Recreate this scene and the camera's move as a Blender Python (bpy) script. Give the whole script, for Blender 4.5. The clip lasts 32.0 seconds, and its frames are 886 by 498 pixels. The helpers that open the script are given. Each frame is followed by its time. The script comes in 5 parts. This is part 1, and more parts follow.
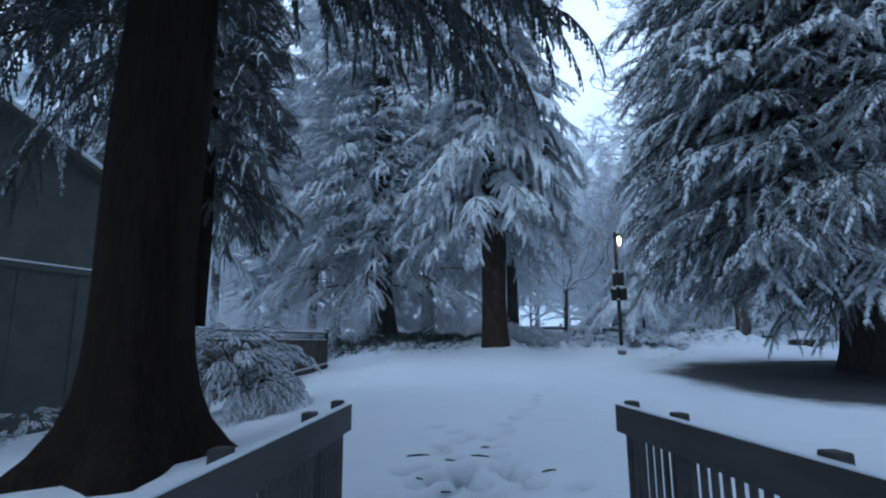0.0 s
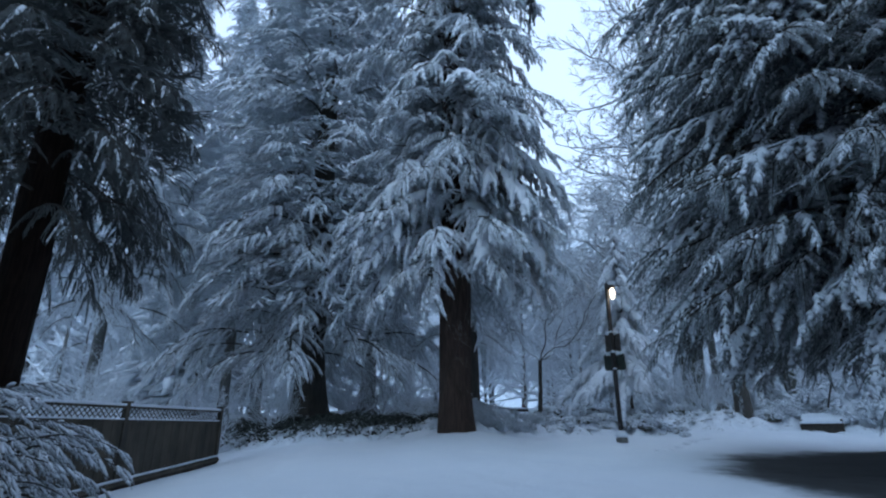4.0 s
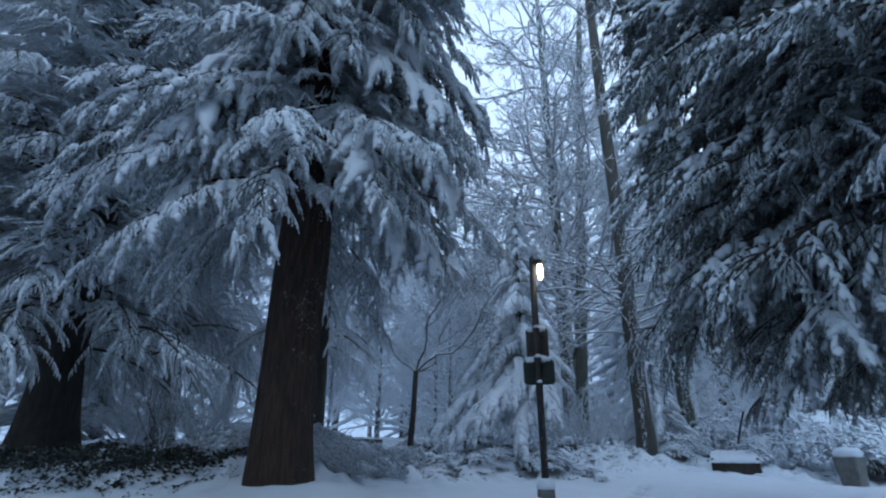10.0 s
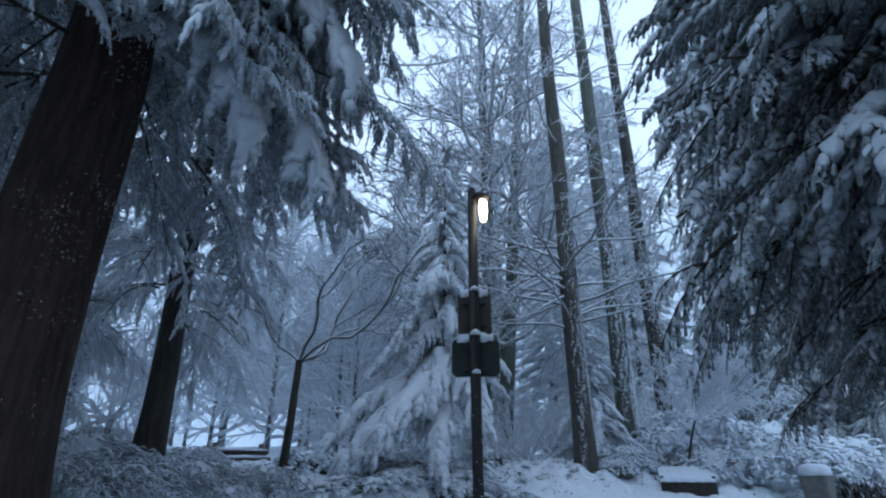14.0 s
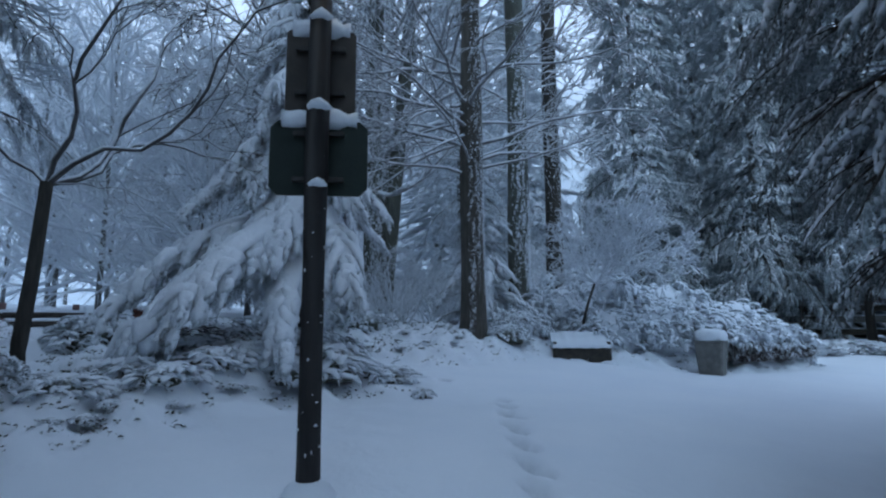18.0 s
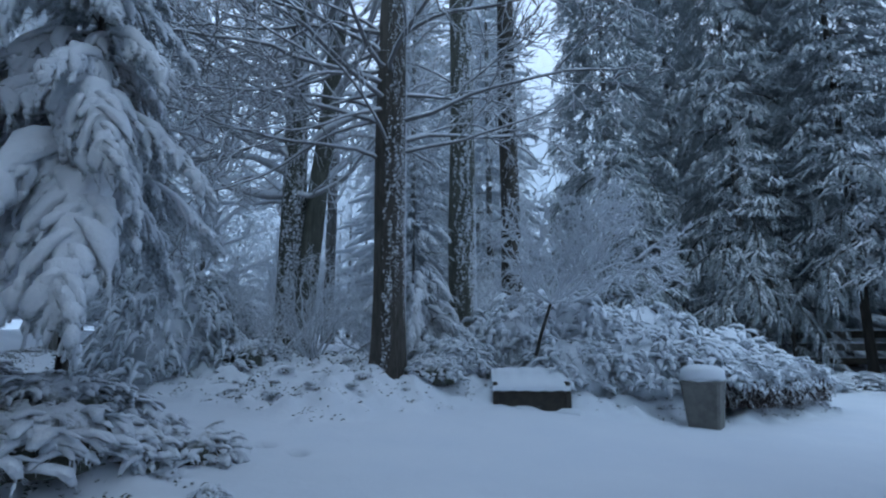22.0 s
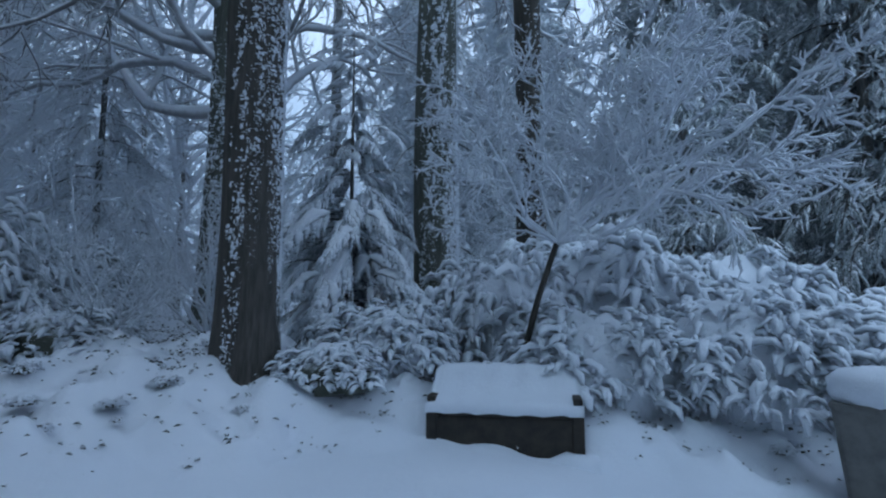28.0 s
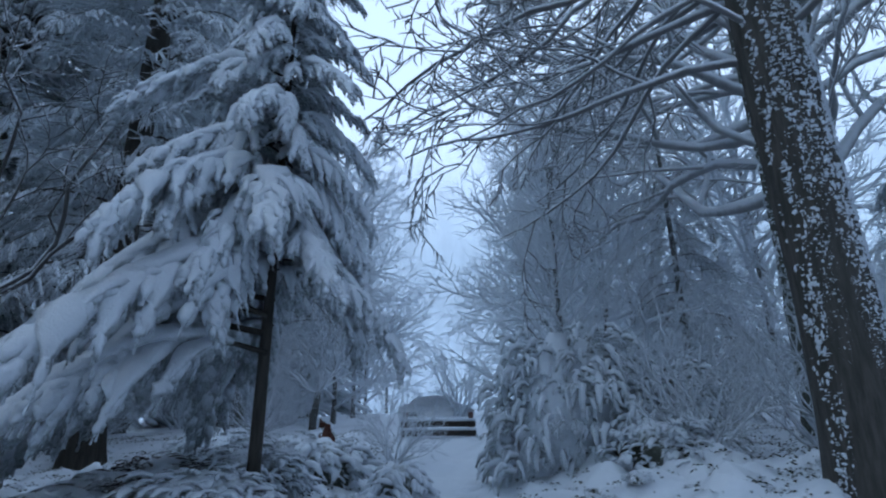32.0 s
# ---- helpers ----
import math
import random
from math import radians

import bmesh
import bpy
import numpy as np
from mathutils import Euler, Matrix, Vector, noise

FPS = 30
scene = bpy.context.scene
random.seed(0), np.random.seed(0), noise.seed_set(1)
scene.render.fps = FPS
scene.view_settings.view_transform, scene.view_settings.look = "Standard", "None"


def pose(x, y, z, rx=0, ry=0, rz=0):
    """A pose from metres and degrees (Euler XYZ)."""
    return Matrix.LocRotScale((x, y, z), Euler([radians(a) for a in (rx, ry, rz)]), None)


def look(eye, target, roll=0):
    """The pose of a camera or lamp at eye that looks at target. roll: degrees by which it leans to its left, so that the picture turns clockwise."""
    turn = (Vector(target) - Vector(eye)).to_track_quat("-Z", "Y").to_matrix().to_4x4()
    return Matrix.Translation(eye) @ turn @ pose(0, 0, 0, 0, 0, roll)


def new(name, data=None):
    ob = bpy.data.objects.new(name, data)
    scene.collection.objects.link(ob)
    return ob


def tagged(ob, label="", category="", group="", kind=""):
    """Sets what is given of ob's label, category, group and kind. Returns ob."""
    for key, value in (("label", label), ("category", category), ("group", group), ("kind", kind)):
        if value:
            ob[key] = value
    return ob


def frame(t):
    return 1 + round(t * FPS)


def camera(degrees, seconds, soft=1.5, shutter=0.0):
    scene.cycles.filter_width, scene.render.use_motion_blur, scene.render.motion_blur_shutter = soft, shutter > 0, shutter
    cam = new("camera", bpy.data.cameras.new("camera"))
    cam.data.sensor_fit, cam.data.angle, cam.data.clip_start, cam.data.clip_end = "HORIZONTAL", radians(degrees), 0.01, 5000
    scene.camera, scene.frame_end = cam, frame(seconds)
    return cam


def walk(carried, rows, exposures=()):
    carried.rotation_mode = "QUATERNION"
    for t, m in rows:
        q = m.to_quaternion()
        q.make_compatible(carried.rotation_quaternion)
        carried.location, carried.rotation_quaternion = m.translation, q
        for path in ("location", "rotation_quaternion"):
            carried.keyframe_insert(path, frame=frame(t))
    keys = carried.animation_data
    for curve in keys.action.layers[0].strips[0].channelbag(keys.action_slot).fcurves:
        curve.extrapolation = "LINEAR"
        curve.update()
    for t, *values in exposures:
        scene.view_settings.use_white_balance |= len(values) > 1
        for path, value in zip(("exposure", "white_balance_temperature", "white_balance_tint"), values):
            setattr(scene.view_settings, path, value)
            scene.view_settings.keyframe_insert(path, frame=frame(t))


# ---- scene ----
cam = camera(79.6, 32.0, 2.2)
METRES, EYE, TILT, LEAN, TURN = 31.0, 1.6, 0.0, 0.0, 0.0
ROWS = [
    (0.0, 0.0, 0.0, 0.0, 0.06, 10.07, 0.31),
    (0.5, -0.0009, 0.0236, -0.0001, 0.04, 10.14, 0.14),
    (1.0, -0.0003, 0.0475, -0.0005, -0.3, 11.13, 0.27),
    (1.5, -0.0014, 0.0711, -0.0, -0.71, 12.54, 0.14),
    (2.0, -0.0012, 0.0944, -0.0, -1.52, 14.93, 0.19),
    (2.5, -0.0027, 0.1163, -0.0005, -1.97, 16.38, 0.14),
    (3.0, -0.0011, 0.1375, -0.0016, -3.09, 17.61, 0.21),
    (3.5, -0.0011, 0.1592, -0.0018, -4.23, 18.22, 0.2),
    (5.5, 0.0054, 0.2463, -0.0018, -12.14, 19.67, 0.12),
    (6.0, 0.0068, 0.268, 0.0002, -14.02, 19.75, 0.04),
    (6.5, 0.0111, 0.2889, 0.0007, -15.51, 19.89, 0.18),
    (7.0, 0.0129, 0.3081, 0.0013, -16.58, 19.94, 0.13),
    (7.5, 0.0186, 0.3265, 0.0019, -18.01, 20.02, 0.18),
    (8.0, 0.0228, 0.3441, 0.0037, -19.14, 19.91, 0.21),
    (8.5, 0.0247, 0.3637, 0.0069, -19.54, 19.98, -0.04),
    (9.0, 0.0295, 0.3819, 0.0089, -19.76, 20.55, 0.15),
    (9.5, 0.0314, 0.3992, 0.0083, -20.34, 21.12, 0.04),
    (10.0, 0.0355, 0.4172, 0.0086, -22.07, 21.46, -0.05),
    (10.5, 0.0423, 0.4364, 0.0109, -23.37, 21.73, 0.1),
    (11.0, 0.0484, 0.4562, 0.0128, -24.47, 21.74, 0.02),
    (11.5, 0.0588, 0.4738, 0.0143, -25.94, 21.82, 0.16),
    (12.0, 0.0668, 0.4915, 0.0154, -27.02, 21.86, 0.12),
    (12.5, 0.0776, 0.5068, 0.0165, -28.17, 21.97, 0.12),
    (13.0, 0.0878, 0.5214, 0.0182, -29.11, 22.15, 0.19),
    (13.5, 0.0947, 0.5363, 0.0207, -29.87, 22.15, -0.04),
    (14.0, 0.1055, 0.5491, 0.0201, -31.05, 22.07, 0.12),
    (14.5, 0.1131, 0.5621, 0.0197, -33.12, 18.36, 0.16),
    (15.0, 0.1211, 0.5748, 0.0204, -35.79, 12.89, -0.04),
    (15.5, 0.1305, 0.5877, 0.0214, -38.4, 8.77, 0.04),
    (17.5, 0.1748, 0.6411, 0.0296, -43.01, 7.29, 0.11),
    (18.0, 0.1889, 0.6521, 0.0297, -43.4, 7.54, 0.26),
    (18.5, 0.2029, 0.6631, 0.03, -43.53, 7.67, 0.1),
    (19.0, 0.2192, 0.6707, 0.0308, -43.75, 8.53, 0.23),
    (19.5, 0.2353, 0.6767, 0.0315, -43.8, 9.37, 0.3),
    (20.0, 0.2499, 0.6825, 0.0329, -43.82, 9.67, 0.22),
    (20.5, 0.2663, 0.6867, 0.0339, -43.91, 10.13, 0.29),
    (21.0, 0.2818, 0.6943, 0.0335, -44.17, 9.98, 0.17),
    (21.5, 0.2973, 0.7007, 0.0339, -44.76, 9.99, 0.1),
    (22.0, 0.3136, 0.707, 0.0346, -45.59, 10.1, 0.18),
    (22.5, 0.3299, 0.7143, 0.0362, -46.85, 10.1, 0.04),
    (23.0, 0.347, 0.7202, 0.0362, -48.51, 10.26, 0.1),
    (23.5, 0.3629, 0.7292, 0.036, -49.23, 10.2, -0.04),
    (24.0, 0.379, 0.7362, 0.0356, -49.64, 10.1, -0.07),
    (24.5, 0.3952, 0.7427, 0.036, -49.72, 10.09, -0.02),
    (25.0, 0.4106, 0.7494, 0.0365, -49.89, 9.84, -0.12),
    (25.5, 0.4266, 0.7542, 0.0359, -50.01, 9.22, -0.03),
    (27.5, 0.4815, 0.7854, 0.0377, -45.64, 6.22, -0.12),
    (28.0, 0.4902, 0.7927, 0.0376, -38.48, 6.55, 0.08),
    (28.5, 0.4942, 0.7965, 0.0377, -23.63, 6.97, 0.4),
    (29.0, 0.4973, 0.8009, 0.0383, -9.3, 8.19, 0.41),
    (29.5, 0.4996, 0.8024, 0.0391, 1.05, 9.96, 0.57),
    (30.0, 0.5011, 0.803, 0.0389, 7.85, 11.79, 0.61),
    (30.5, 0.5009, 0.8023, 0.0389, 12.73, 12.76, 0.54),
    (31.0, 0.5003, 0.8016, 0.039, 16.52, 14.48, 0.52),
    (31.5, 0.5002, 0.8011, 0.039, 18.84, 16.7, 0.58),
    (32.0, 0.5001, 0.801, 0.0388, 20.39, 17.98, 0.61),
]
walk(cam, [(t, pose(0, 0, EYE, TILT, LEAN, TURN) @ pose(METRES * x, METRES * y, METRES * z, 90 + pitch, roll, yaw)) for t, x, y, z, yaw, pitch, roll in ROWS], [(0.0, 0.66), (1.5, 0.6), (3.5, 0.5), (6.5, 0.44), (12.0, 0.5), (14.0, 0.48), (16.0, 0.34), (18.0, 0.3), (23.0, 0.3), (25.0, 0.26), (29.0, 0.24), (32.0, 0.36)])

# ---- exposure ----
scene.view_settings.exposure = 0.0

# ---- world and sun ----
world = bpy.data.worlds.new("dusk_sky")
scene.world = world
world.use_nodes = True
wn = world.node_tree
sky = wn.nodes.new("ShaderNodeTexSky")
sky.sky_type = "NISHITA"
sky.sun_disc = False
sky.sun_elevation, sky.sun_rotation = radians(35), radians(218)
sky.air_density, sky.dust_density, sky.ozone_density = 1.0, 2.0, 3.0
cover = wn.nodes.new("ShaderNodeMix")
cover.data_type = "RGBA"
cover.inputs[0].default_value = 0.75
cover.inputs[7].default_value = (4.78, 6.5, 9.2, 1)
wn.links.new(sky.outputs[0], cover.inputs[6])
wn.links.new(cover.outputs[2], wn.nodes["Background"].inputs[0])
wn.nodes["Background"].inputs[1].default_value = 0.15

sun = new("sun", bpy.data.lights.new("sun", "SUN"))
sun.data.energy, sun.data.angle, sun.data.color = 1.3, radians(75), (0.43, 0.74, 1.0)
sun.matrix_world = look((-30, -38, 34), (0, 0, 0))


# ---- materials ----
class Mat:
    """A small builder of node materials."""

    def __init__(self, name, rough=0.8, metal=0.0):
        self.m = bpy.data.materials.new(name)
        self.m.use_nodes = True
        self.t = self.m.node_tree
        self.b = self.t.nodes["Principled BSDF"]
        self.b.inputs["Roughness"].default_value = rough
        self.b.inputs["Metallic"].default_value = metal

    def node(self, kind, **values):
        n = self.t.nodes.new(kind)
        for k, v in values.items():
            n.inputs[k].default_value = v
        return n

    def coords(self, scale=(1, 1, 1), world_space=True):
        src = self.t.nodes.new("ShaderNodeNewGeometry").outputs["Position"] if world_space else self.t.nodes.new("ShaderNodeTexCoord").outputs["Object"]
        mp = self.t.nodes.new("ShaderNodeMapping")
        mp.inputs["Scale"].default_value = scale
        self.t.links.new(src, mp.inputs[0])
        return mp.outputs[0]

    def noise(self, scale, detail=4, rough=0.55, co=None):
        n = self.node("ShaderNodeTexNoise", Scale=scale, Detail=detail, Roughness=rough)
        self.t.links.new(co or self.coords(), n.inputs["Vector"])
        return n.outputs["Fac"]

    def ramp(self, fac, a, b, lo=0.0, hi=1.0):
        n = self.t.nodes.new("ShaderNodeMapRange")
        n.interpolation_type = "SMOOTHSTEP"
        for i, v in zip((1, 2, 3, 4), (a, b, lo, hi)):
            n.inputs[i].default_value = v
        self.link(fac, n.inputs[0])
        return n.outputs[0]

    def link(self, a, socket):
        if hasattr(a, "is_linked"):
            self.t.links.new(a, socket)
        else:
            socket.default_value = a

    def math(self, op, a, b):
        n = self.t.nodes.new("ShaderNodeMath")
        n.operation = op
        self.link(a, n.inputs[0])
        self.link(b, n.inputs[1])
        return n.outputs[0]

    def mix(self, fac, a, b):
        n = self.t.nodes.new("ShaderNodeMix")
        n.data_type = "RGBA"
        self.link(fac, n.inputs[0])
        for v, i in ((a, 6), (b, 7)):
            if isinstance(v, tuple):
                n.inputs[i].default_value = (*v[:3], 1)
            else:
                self.t.links.new(v, n.inputs[i])
        return n.outputs[2]

    def up(self, axis=(0, 0, 1)):
        """How far the surface faces an axis of the world."""
        n = self.t.nodes.new("ShaderNodeVectorMath")
        n.operation = "DOT_PRODUCT"
        self.t.links.new(self.t.nodes.new("ShaderNodeNewGeometry").outputs["Normal"], n.inputs[0])
        n.inputs[1].default_value = axis
        return n.outputs["Value"]

    def random(self):
        return self.t.nodes.new("ShaderNodeObjectInfo").outputs["Random"]

    def color(self, c):
        if isinstance(c, tuple):
            self.b.inputs["Base Color"].default_value = (*c[:3], 1)
        else:
            self.t.links.new(c, self.b.inputs["Base Color"])
        return self

    def bump(self, h, strength=0.4, dist=0.02):
        n = self.node("ShaderNodeBump", Strength=strength, Distance=dist)
        self.t.links.new(h, n.inputs["Height"])
        self.t.links.new(n.outputs[0], self.b.inputs["Normal"])
        return self


SNOW, SNOW_LOW = (0.80, 0.83, 0.87), (0.70, 0.75, 0.82)


def snow_material(name, grain=14.0):
    k = Mat(name, 0.75)
    k.color(k.mix(k.noise(0.7, 5), SNOW_LOW, SNOW))
    k.bump(k.math("ADD", k.noise(grain, 5, 0.65), k.math("MULTIPLY", k.noise(2.2, 3), 2.5)), 0.35, 0.03)
    return k.m


def coated(name, base_a, base_b, lo, hi, grain=9.0, spread=0.8, rough=0.8, scale_noise=5.0, frost_haze=0.0):
    """A dark surface on which snow lies wherever it faces up enough, with a ragged edge."""
    k = Mat(name, rough)
    amount = k.math("ADD", k.up(), k.math("MULTIPLY", k.math("SUBTRACT", k.noise(grain, 4, 0.6), 0.5), spread * 2))
    amount = k.math("ADD", amount, k.math("MULTIPLY", k.math("SUBTRACT", k.noise(0.9, 2), 0.5), 0.6))
    snow = k.ramp(amount, lo, hi)
    dark = k.mix(k.noise(scale_noise, 3), base_a, base_b)
    # pale flecks: frost on the needles, and a lift of dark tones for haze
    if frost_haze:
        dark = k.mix(k.math("MULTIPLY", k.ramp(k.noise(30, 4, 0.7), 0.38, 0.62), frost_haze), dark, SNOW_LOW)
    k.color(k.mix(snow, dark, k.mix(k.noise(1.3, 3), SNOW_LOW, SNOW)))
    k.bump(k.math("ADD", k.noise(38, 3, 0.6), k.math("MULTIPLY", k.noise(9, 3, 0.6), 2.0)), 0.55, 0.025)
    return k.m


def bark(name, a, b, furrow=14.0, snow_axis=None, snow_lo=0.62, snow_hi=0.72, speck=16.0, moss=0.5, shine=0.5):
    k = Mat(name, 0.9)
    k.b.inputs["Specular IOR Level"].default_value = shine
    co = k.coords((1, 1, 0.12))
    f = k.noise(furrow, 5, 0.65, co)
    c = k.mix(k.ramp(f, 0.32, 0.68), a, b)
    c = k.mix(k.math("MULTIPLY", k.noise(1.6, 4), moss), c, (0.05, 0.055, 0.04))
    h = f
    if snow_axis:
        am = k.math("ADD", k.noise(speck * 0.8, 6, 0.78, k.coords((1, 1, 0.6))), k.math("MULTIPLY", k.up(snow_axis), 0.115))
        am = k.math("ADD", am, k.math("MULTIPLY", k.math("SUBTRACT", k.noise(1.2, 2), 0.5), 0.35))
        s = k.ramp(am, snow_lo, snow_hi)
        c = k.mix(s, c, SNOW)
        h = k.math("ADD", f, s)
    k.color(c)
    k.bump(h, 0.8, 0.04)
    return k.m


snow_mat = snow_material("fresh_snow", 22.0)
GREEN_A, GREEN_B = (0.055, 0.072, 0.070), (0.11, 0.14, 0.13)
foliage_heavy = coated("needles_heavy_snow", (0.08, 0.10, 0.095), (0.16, 0.19, 0.175), -1.1, -0.05, 11.0, 0.6, frost_haze=0.55)
foliage_mid = coated("needles_snow", (0.07, 0.085, 0.08), (0.14, 0.165, 0.15), -0.7, 0.7, 11.0, 0.6, frost_haze=0.5)
# distant needles paled beyond their frost: haze put into the base colour
foliage_mist = coated("needles_hazed_frost", (0.38, 0.42, 0.45), (0.52, 0.56, 0.60), -0.7, 0.9, 6.0, frost_haze=0.3)
foliage_clump = coated("leaves_thick_snow", (0.11, 0.135, 0.125), (0.21, 0.24, 0.22), -1.15, -0.1, 13.0, 0.5, frost_haze=0.7)
# grey and pale needles: frost, with bases lifted for haze as well
needles_grey = coated("needles_grey_frost_haze", (0.10, 0.125, 0.128), (0.20, 0.24, 0.243), -0.3, 0.6, 10.0, 0.6, frost_haze=0.58)
needles_far = coated("needles_pale_frost_haze", (0.14, 0.17, 0.178), (0.25, 0.295, 0.30), -0.4, 0.65, 9.0, 0.6, frost_haze=0.68)
needles_blue = coated("needles_blue_green", (0.10, 0.132, 0.135), (0.19, 0.235, 0.238), 0.0, 1.2, 9.0, 0.6, frost_haze=0.5)
# palest needles, for trees in mist painted into their colour
needles_mist = coated("needles_misty_frost", (0.44, 0.485, 0.505), (0.58, 0.63, 0.65), -0.6, 0.9, 8.0, 0.6, frost_haze=0.75)
needles_deep = coated("needles_deep_green", (0.055, 0.07, 0.07), (0.12, 0.15, 0.145), 0.0, 1.0, 10.0, 0.55, frost_haze=0.36)
# darker needles for the near cedars: their shade is put into the green
needles_near = coated("needles_near_shade", (0.026, 0.033, 0.032), (0.065, 0.08, 0.075), 0.35, 1.35, 10.0, 0.5, frost_haze=0.1)
snow_load = coated("snow_load", (0.16, 0.19, 0.19), (0.30, 0.34, 0.35), -0.85, 0.0, 9.0, 0.45, frost_haze=0.5)
snow_shelf = coated("snow_over_dark_needles", (0.07, 0.085, 0.084), (0.15, 0.18, 0.175), -0.6, 0.2, 9.0, 0.5, frost_haze=0.3)
twig_top = coated("twigs_snow_on_top", (0.24, 0.243, 0.25), (0.38, 0.385, 0.395), -0.8, 0.1, 6.0, 0.4)
twig_bare = coated("dark_twigs_snow_on_top", (0.12, 0.118, 0.12), (0.22, 0.216, 0.22), -0.6, 0.2, 6.0, 0.4)
twig_white = coated("twigs_white", (0.20, 0.21, 0.22), (0.34, 0.36, 0.38), -1.5, -0.55, 8.0, 0.4)
foliage_green = coated("broad_leaves_snow", (0.10, 0.125, 0.108), (0.20, 0.24, 0.205), -0.85, 0.25, 12.0, 0.55, frost_haze=0.45)
brown_leaf = coated("brown_leaves", (0.032, 0.022, 0.02), (0.085, 0.06, 0.052), 0.1, 0.9, 10.0, 0.6)
ivy_mat = coated("ivy_leaves", (0.016, 0.022, 0.018), (0.05, 0.062, 0.048), 0.8, 1.5, 12.0)
leaf_mat = coated("leaves_snow", (0.05, 0.058, 0.048), (0.115, 0.125, 0.098), 0.25, 0.95, 12.0)
# twigs further back: frost and haze share one pale base colour
twig_frost = coated("twigs_frost_haze", (0.36, 0.385, 0.41), (0.52, 0.545, 0.57), -0.9, 0.0, 6.0, 0.4)
twig_mist = coated("twigs_hazed_frost", (0.58, 0.62, 0.66), (0.68, 0.72, 0.76), -0.9, 0.2, 6.0, 0.4)
twig_dark = coated("twigs_dark", (0.045, 0.043, 0.045), (0.095, 0.09, 0.09), -0.3, 0.45, 6.0, 0.35)
bark_red = bark("cedar_bark", (0.028, 0.018, 0.015), (0.075, 0.047, 0.038), 14.0, (0.75, -0.6, 0.2), 0.70, 0.80, 30.0, moss=0.2, shine=0.2)
# near cedar bark: canopy shade is put into the almost black colour
bark_shaded = bark("shaded_red_bark", (0.008, 0.004, 0.0035), (0.022, 0.012, 0.0095), moss=0.12, shine=0.12)
bark_dark = bark("dark_bark", (0.022, 0.018, 0.017), (0.065, 0.052, 0.046))
bark_speck = bark("snow_plastered_bark", (0.045, 0.040, 0.037), (0.115, 0.10, 0.09), 18.0, (0.8, -0.45, 0.2), 0.74, 0.80, 26.0)
bark_ivy = bark("ivy_clad_bark", (0.065, 0.07, 0.06), (0.14, 0.145, 0.125), 18.0, (0.7, -0.6, 0.2), 0.72, 0.79, 15.0)
# bark of far trunks, its grey lifted to stand in for haze
bark_grey = bark("grey_bark", (0.11, 0.11, 0.11), (0.22, 0.215, 0.21), 16.0, (0.6, -0.7, 0.2), 0.66, 0.76)


def painted(name, a, b, rough=0.6, scale=3.0, grain=(1, 1, 1), bump=0.3, metal=0.0):
    k = Mat(name, rough, metal)
    n = k.noise(scale, 6, 0.65, k.coords(grain))
    k.color(k.mix(k.ramp(n, 0.3, 0.7), a, b))
    k.bump(k.noise(scale * 9, 3, 0.6, k.coords(grain)), bump, 0.01)
    return k.m


rail_wood = painted("rail_wood", (0.026, 0.024, 0.024), (0.058, 0.054, 0.053), 0.65, 4.0, (1, 0.15, 1))
fence_wood = painted("fence_wood", (0.035, 0.03, 0.024), (0.09, 0.075, 0.055), 0.8, 3.0, (1, 1, 0.3))
siding = painted("green_grey_siding", (0.055, 0.062, 0.056), (0.078, 0.086, 0.076), 0.8, 1.5)
concrete = painted("bin_concrete", (0.12, 0.118, 0.11), (0.19, 0.185, 0.17), 0.85, 5.0)
bench_wood = painted("bench_wood", (0.018, 0.015, 0.012), (0.05, 0.04, 0.03), 0.7, 5.0)
sign_green = painted("sign_green", (0.006, 0.014, 0.012), (0.011, 0.022, 0.018), 0.75, 4.0)
sign_brown = painted("sign_brown", (0.026, 0.021, 0.018), (0.045, 0.036, 0.031), 0.7, 4.0)
pole_mat = painted("pole_brown", (0.016, 0.014, 0.014), (0.034, 0.029, 0.027), 0.6, 6.0, (1, 1, 0.2))
log_mat = painted("barrier_log", (0.03, 0.024, 0.02), (0.07, 0.055, 0.045), 0.8, 5.0)
post_red = painted("barrier_post", (0.16, 0.085, 0.08), (0.26, 0.16, 0.15), 0.7, 6.0)
# snow on the ground, with wet soil left bare under the great conifer
stump_red = painted("stump_red", (0.07, 0.022, 0.016), (0.14, 0.05, 0.036), 0.9, 9.0, (1, 1, 0.3), 0.8)
k = Mat("ground_snow", 0.75)
away = k.node("ShaderNodeVectorMath")
away.operation = "LENGTH"
near = k.t.nodes.new("ShaderNodeMapping")
near.inputs["Location"].default_value = (-12.5 / 6.6, -14.2 / 6.7, 0)
near.inputs["Scale"].default_value = (1 / 6.6, 1 / 6.7, 0)
k.t.links.new(k.t.nodes.new("ShaderNodeNewGeometry").outputs["Position"], near.inputs[0])
k.t.links.new(near.outputs[0], away.inputs[0])
rim = k.math("ADD", away.outputs["Value"], k.math("MULTIPLY", k.math("SUBTRACT", k.noise(0.55, 6, 0.7), 0.5), 0.45))
cover_snow = k.ramp(rim, 0.80, 1.04)
soil = k.mix(k.noise(3, 5), (0.02, 0.02, 0.021), (0.06, 0.058, 0.06))
worn = k.t.nodes.new("ShaderNodeAttribute")
worn.attribute_name = "trodden"
slush = k.math("MULTIPLY", worn.outputs["Fac"], k.ramp(k.noise(5, 4), 0.3, 0.7, 0.35, 0.85))
k.color(k.mix(cover_snow, soil, k.mix(slush, k.mix(k.noise(0.7, 5), SNOW_LOW, SNOW), (0.28, 0.31, 0.35))))
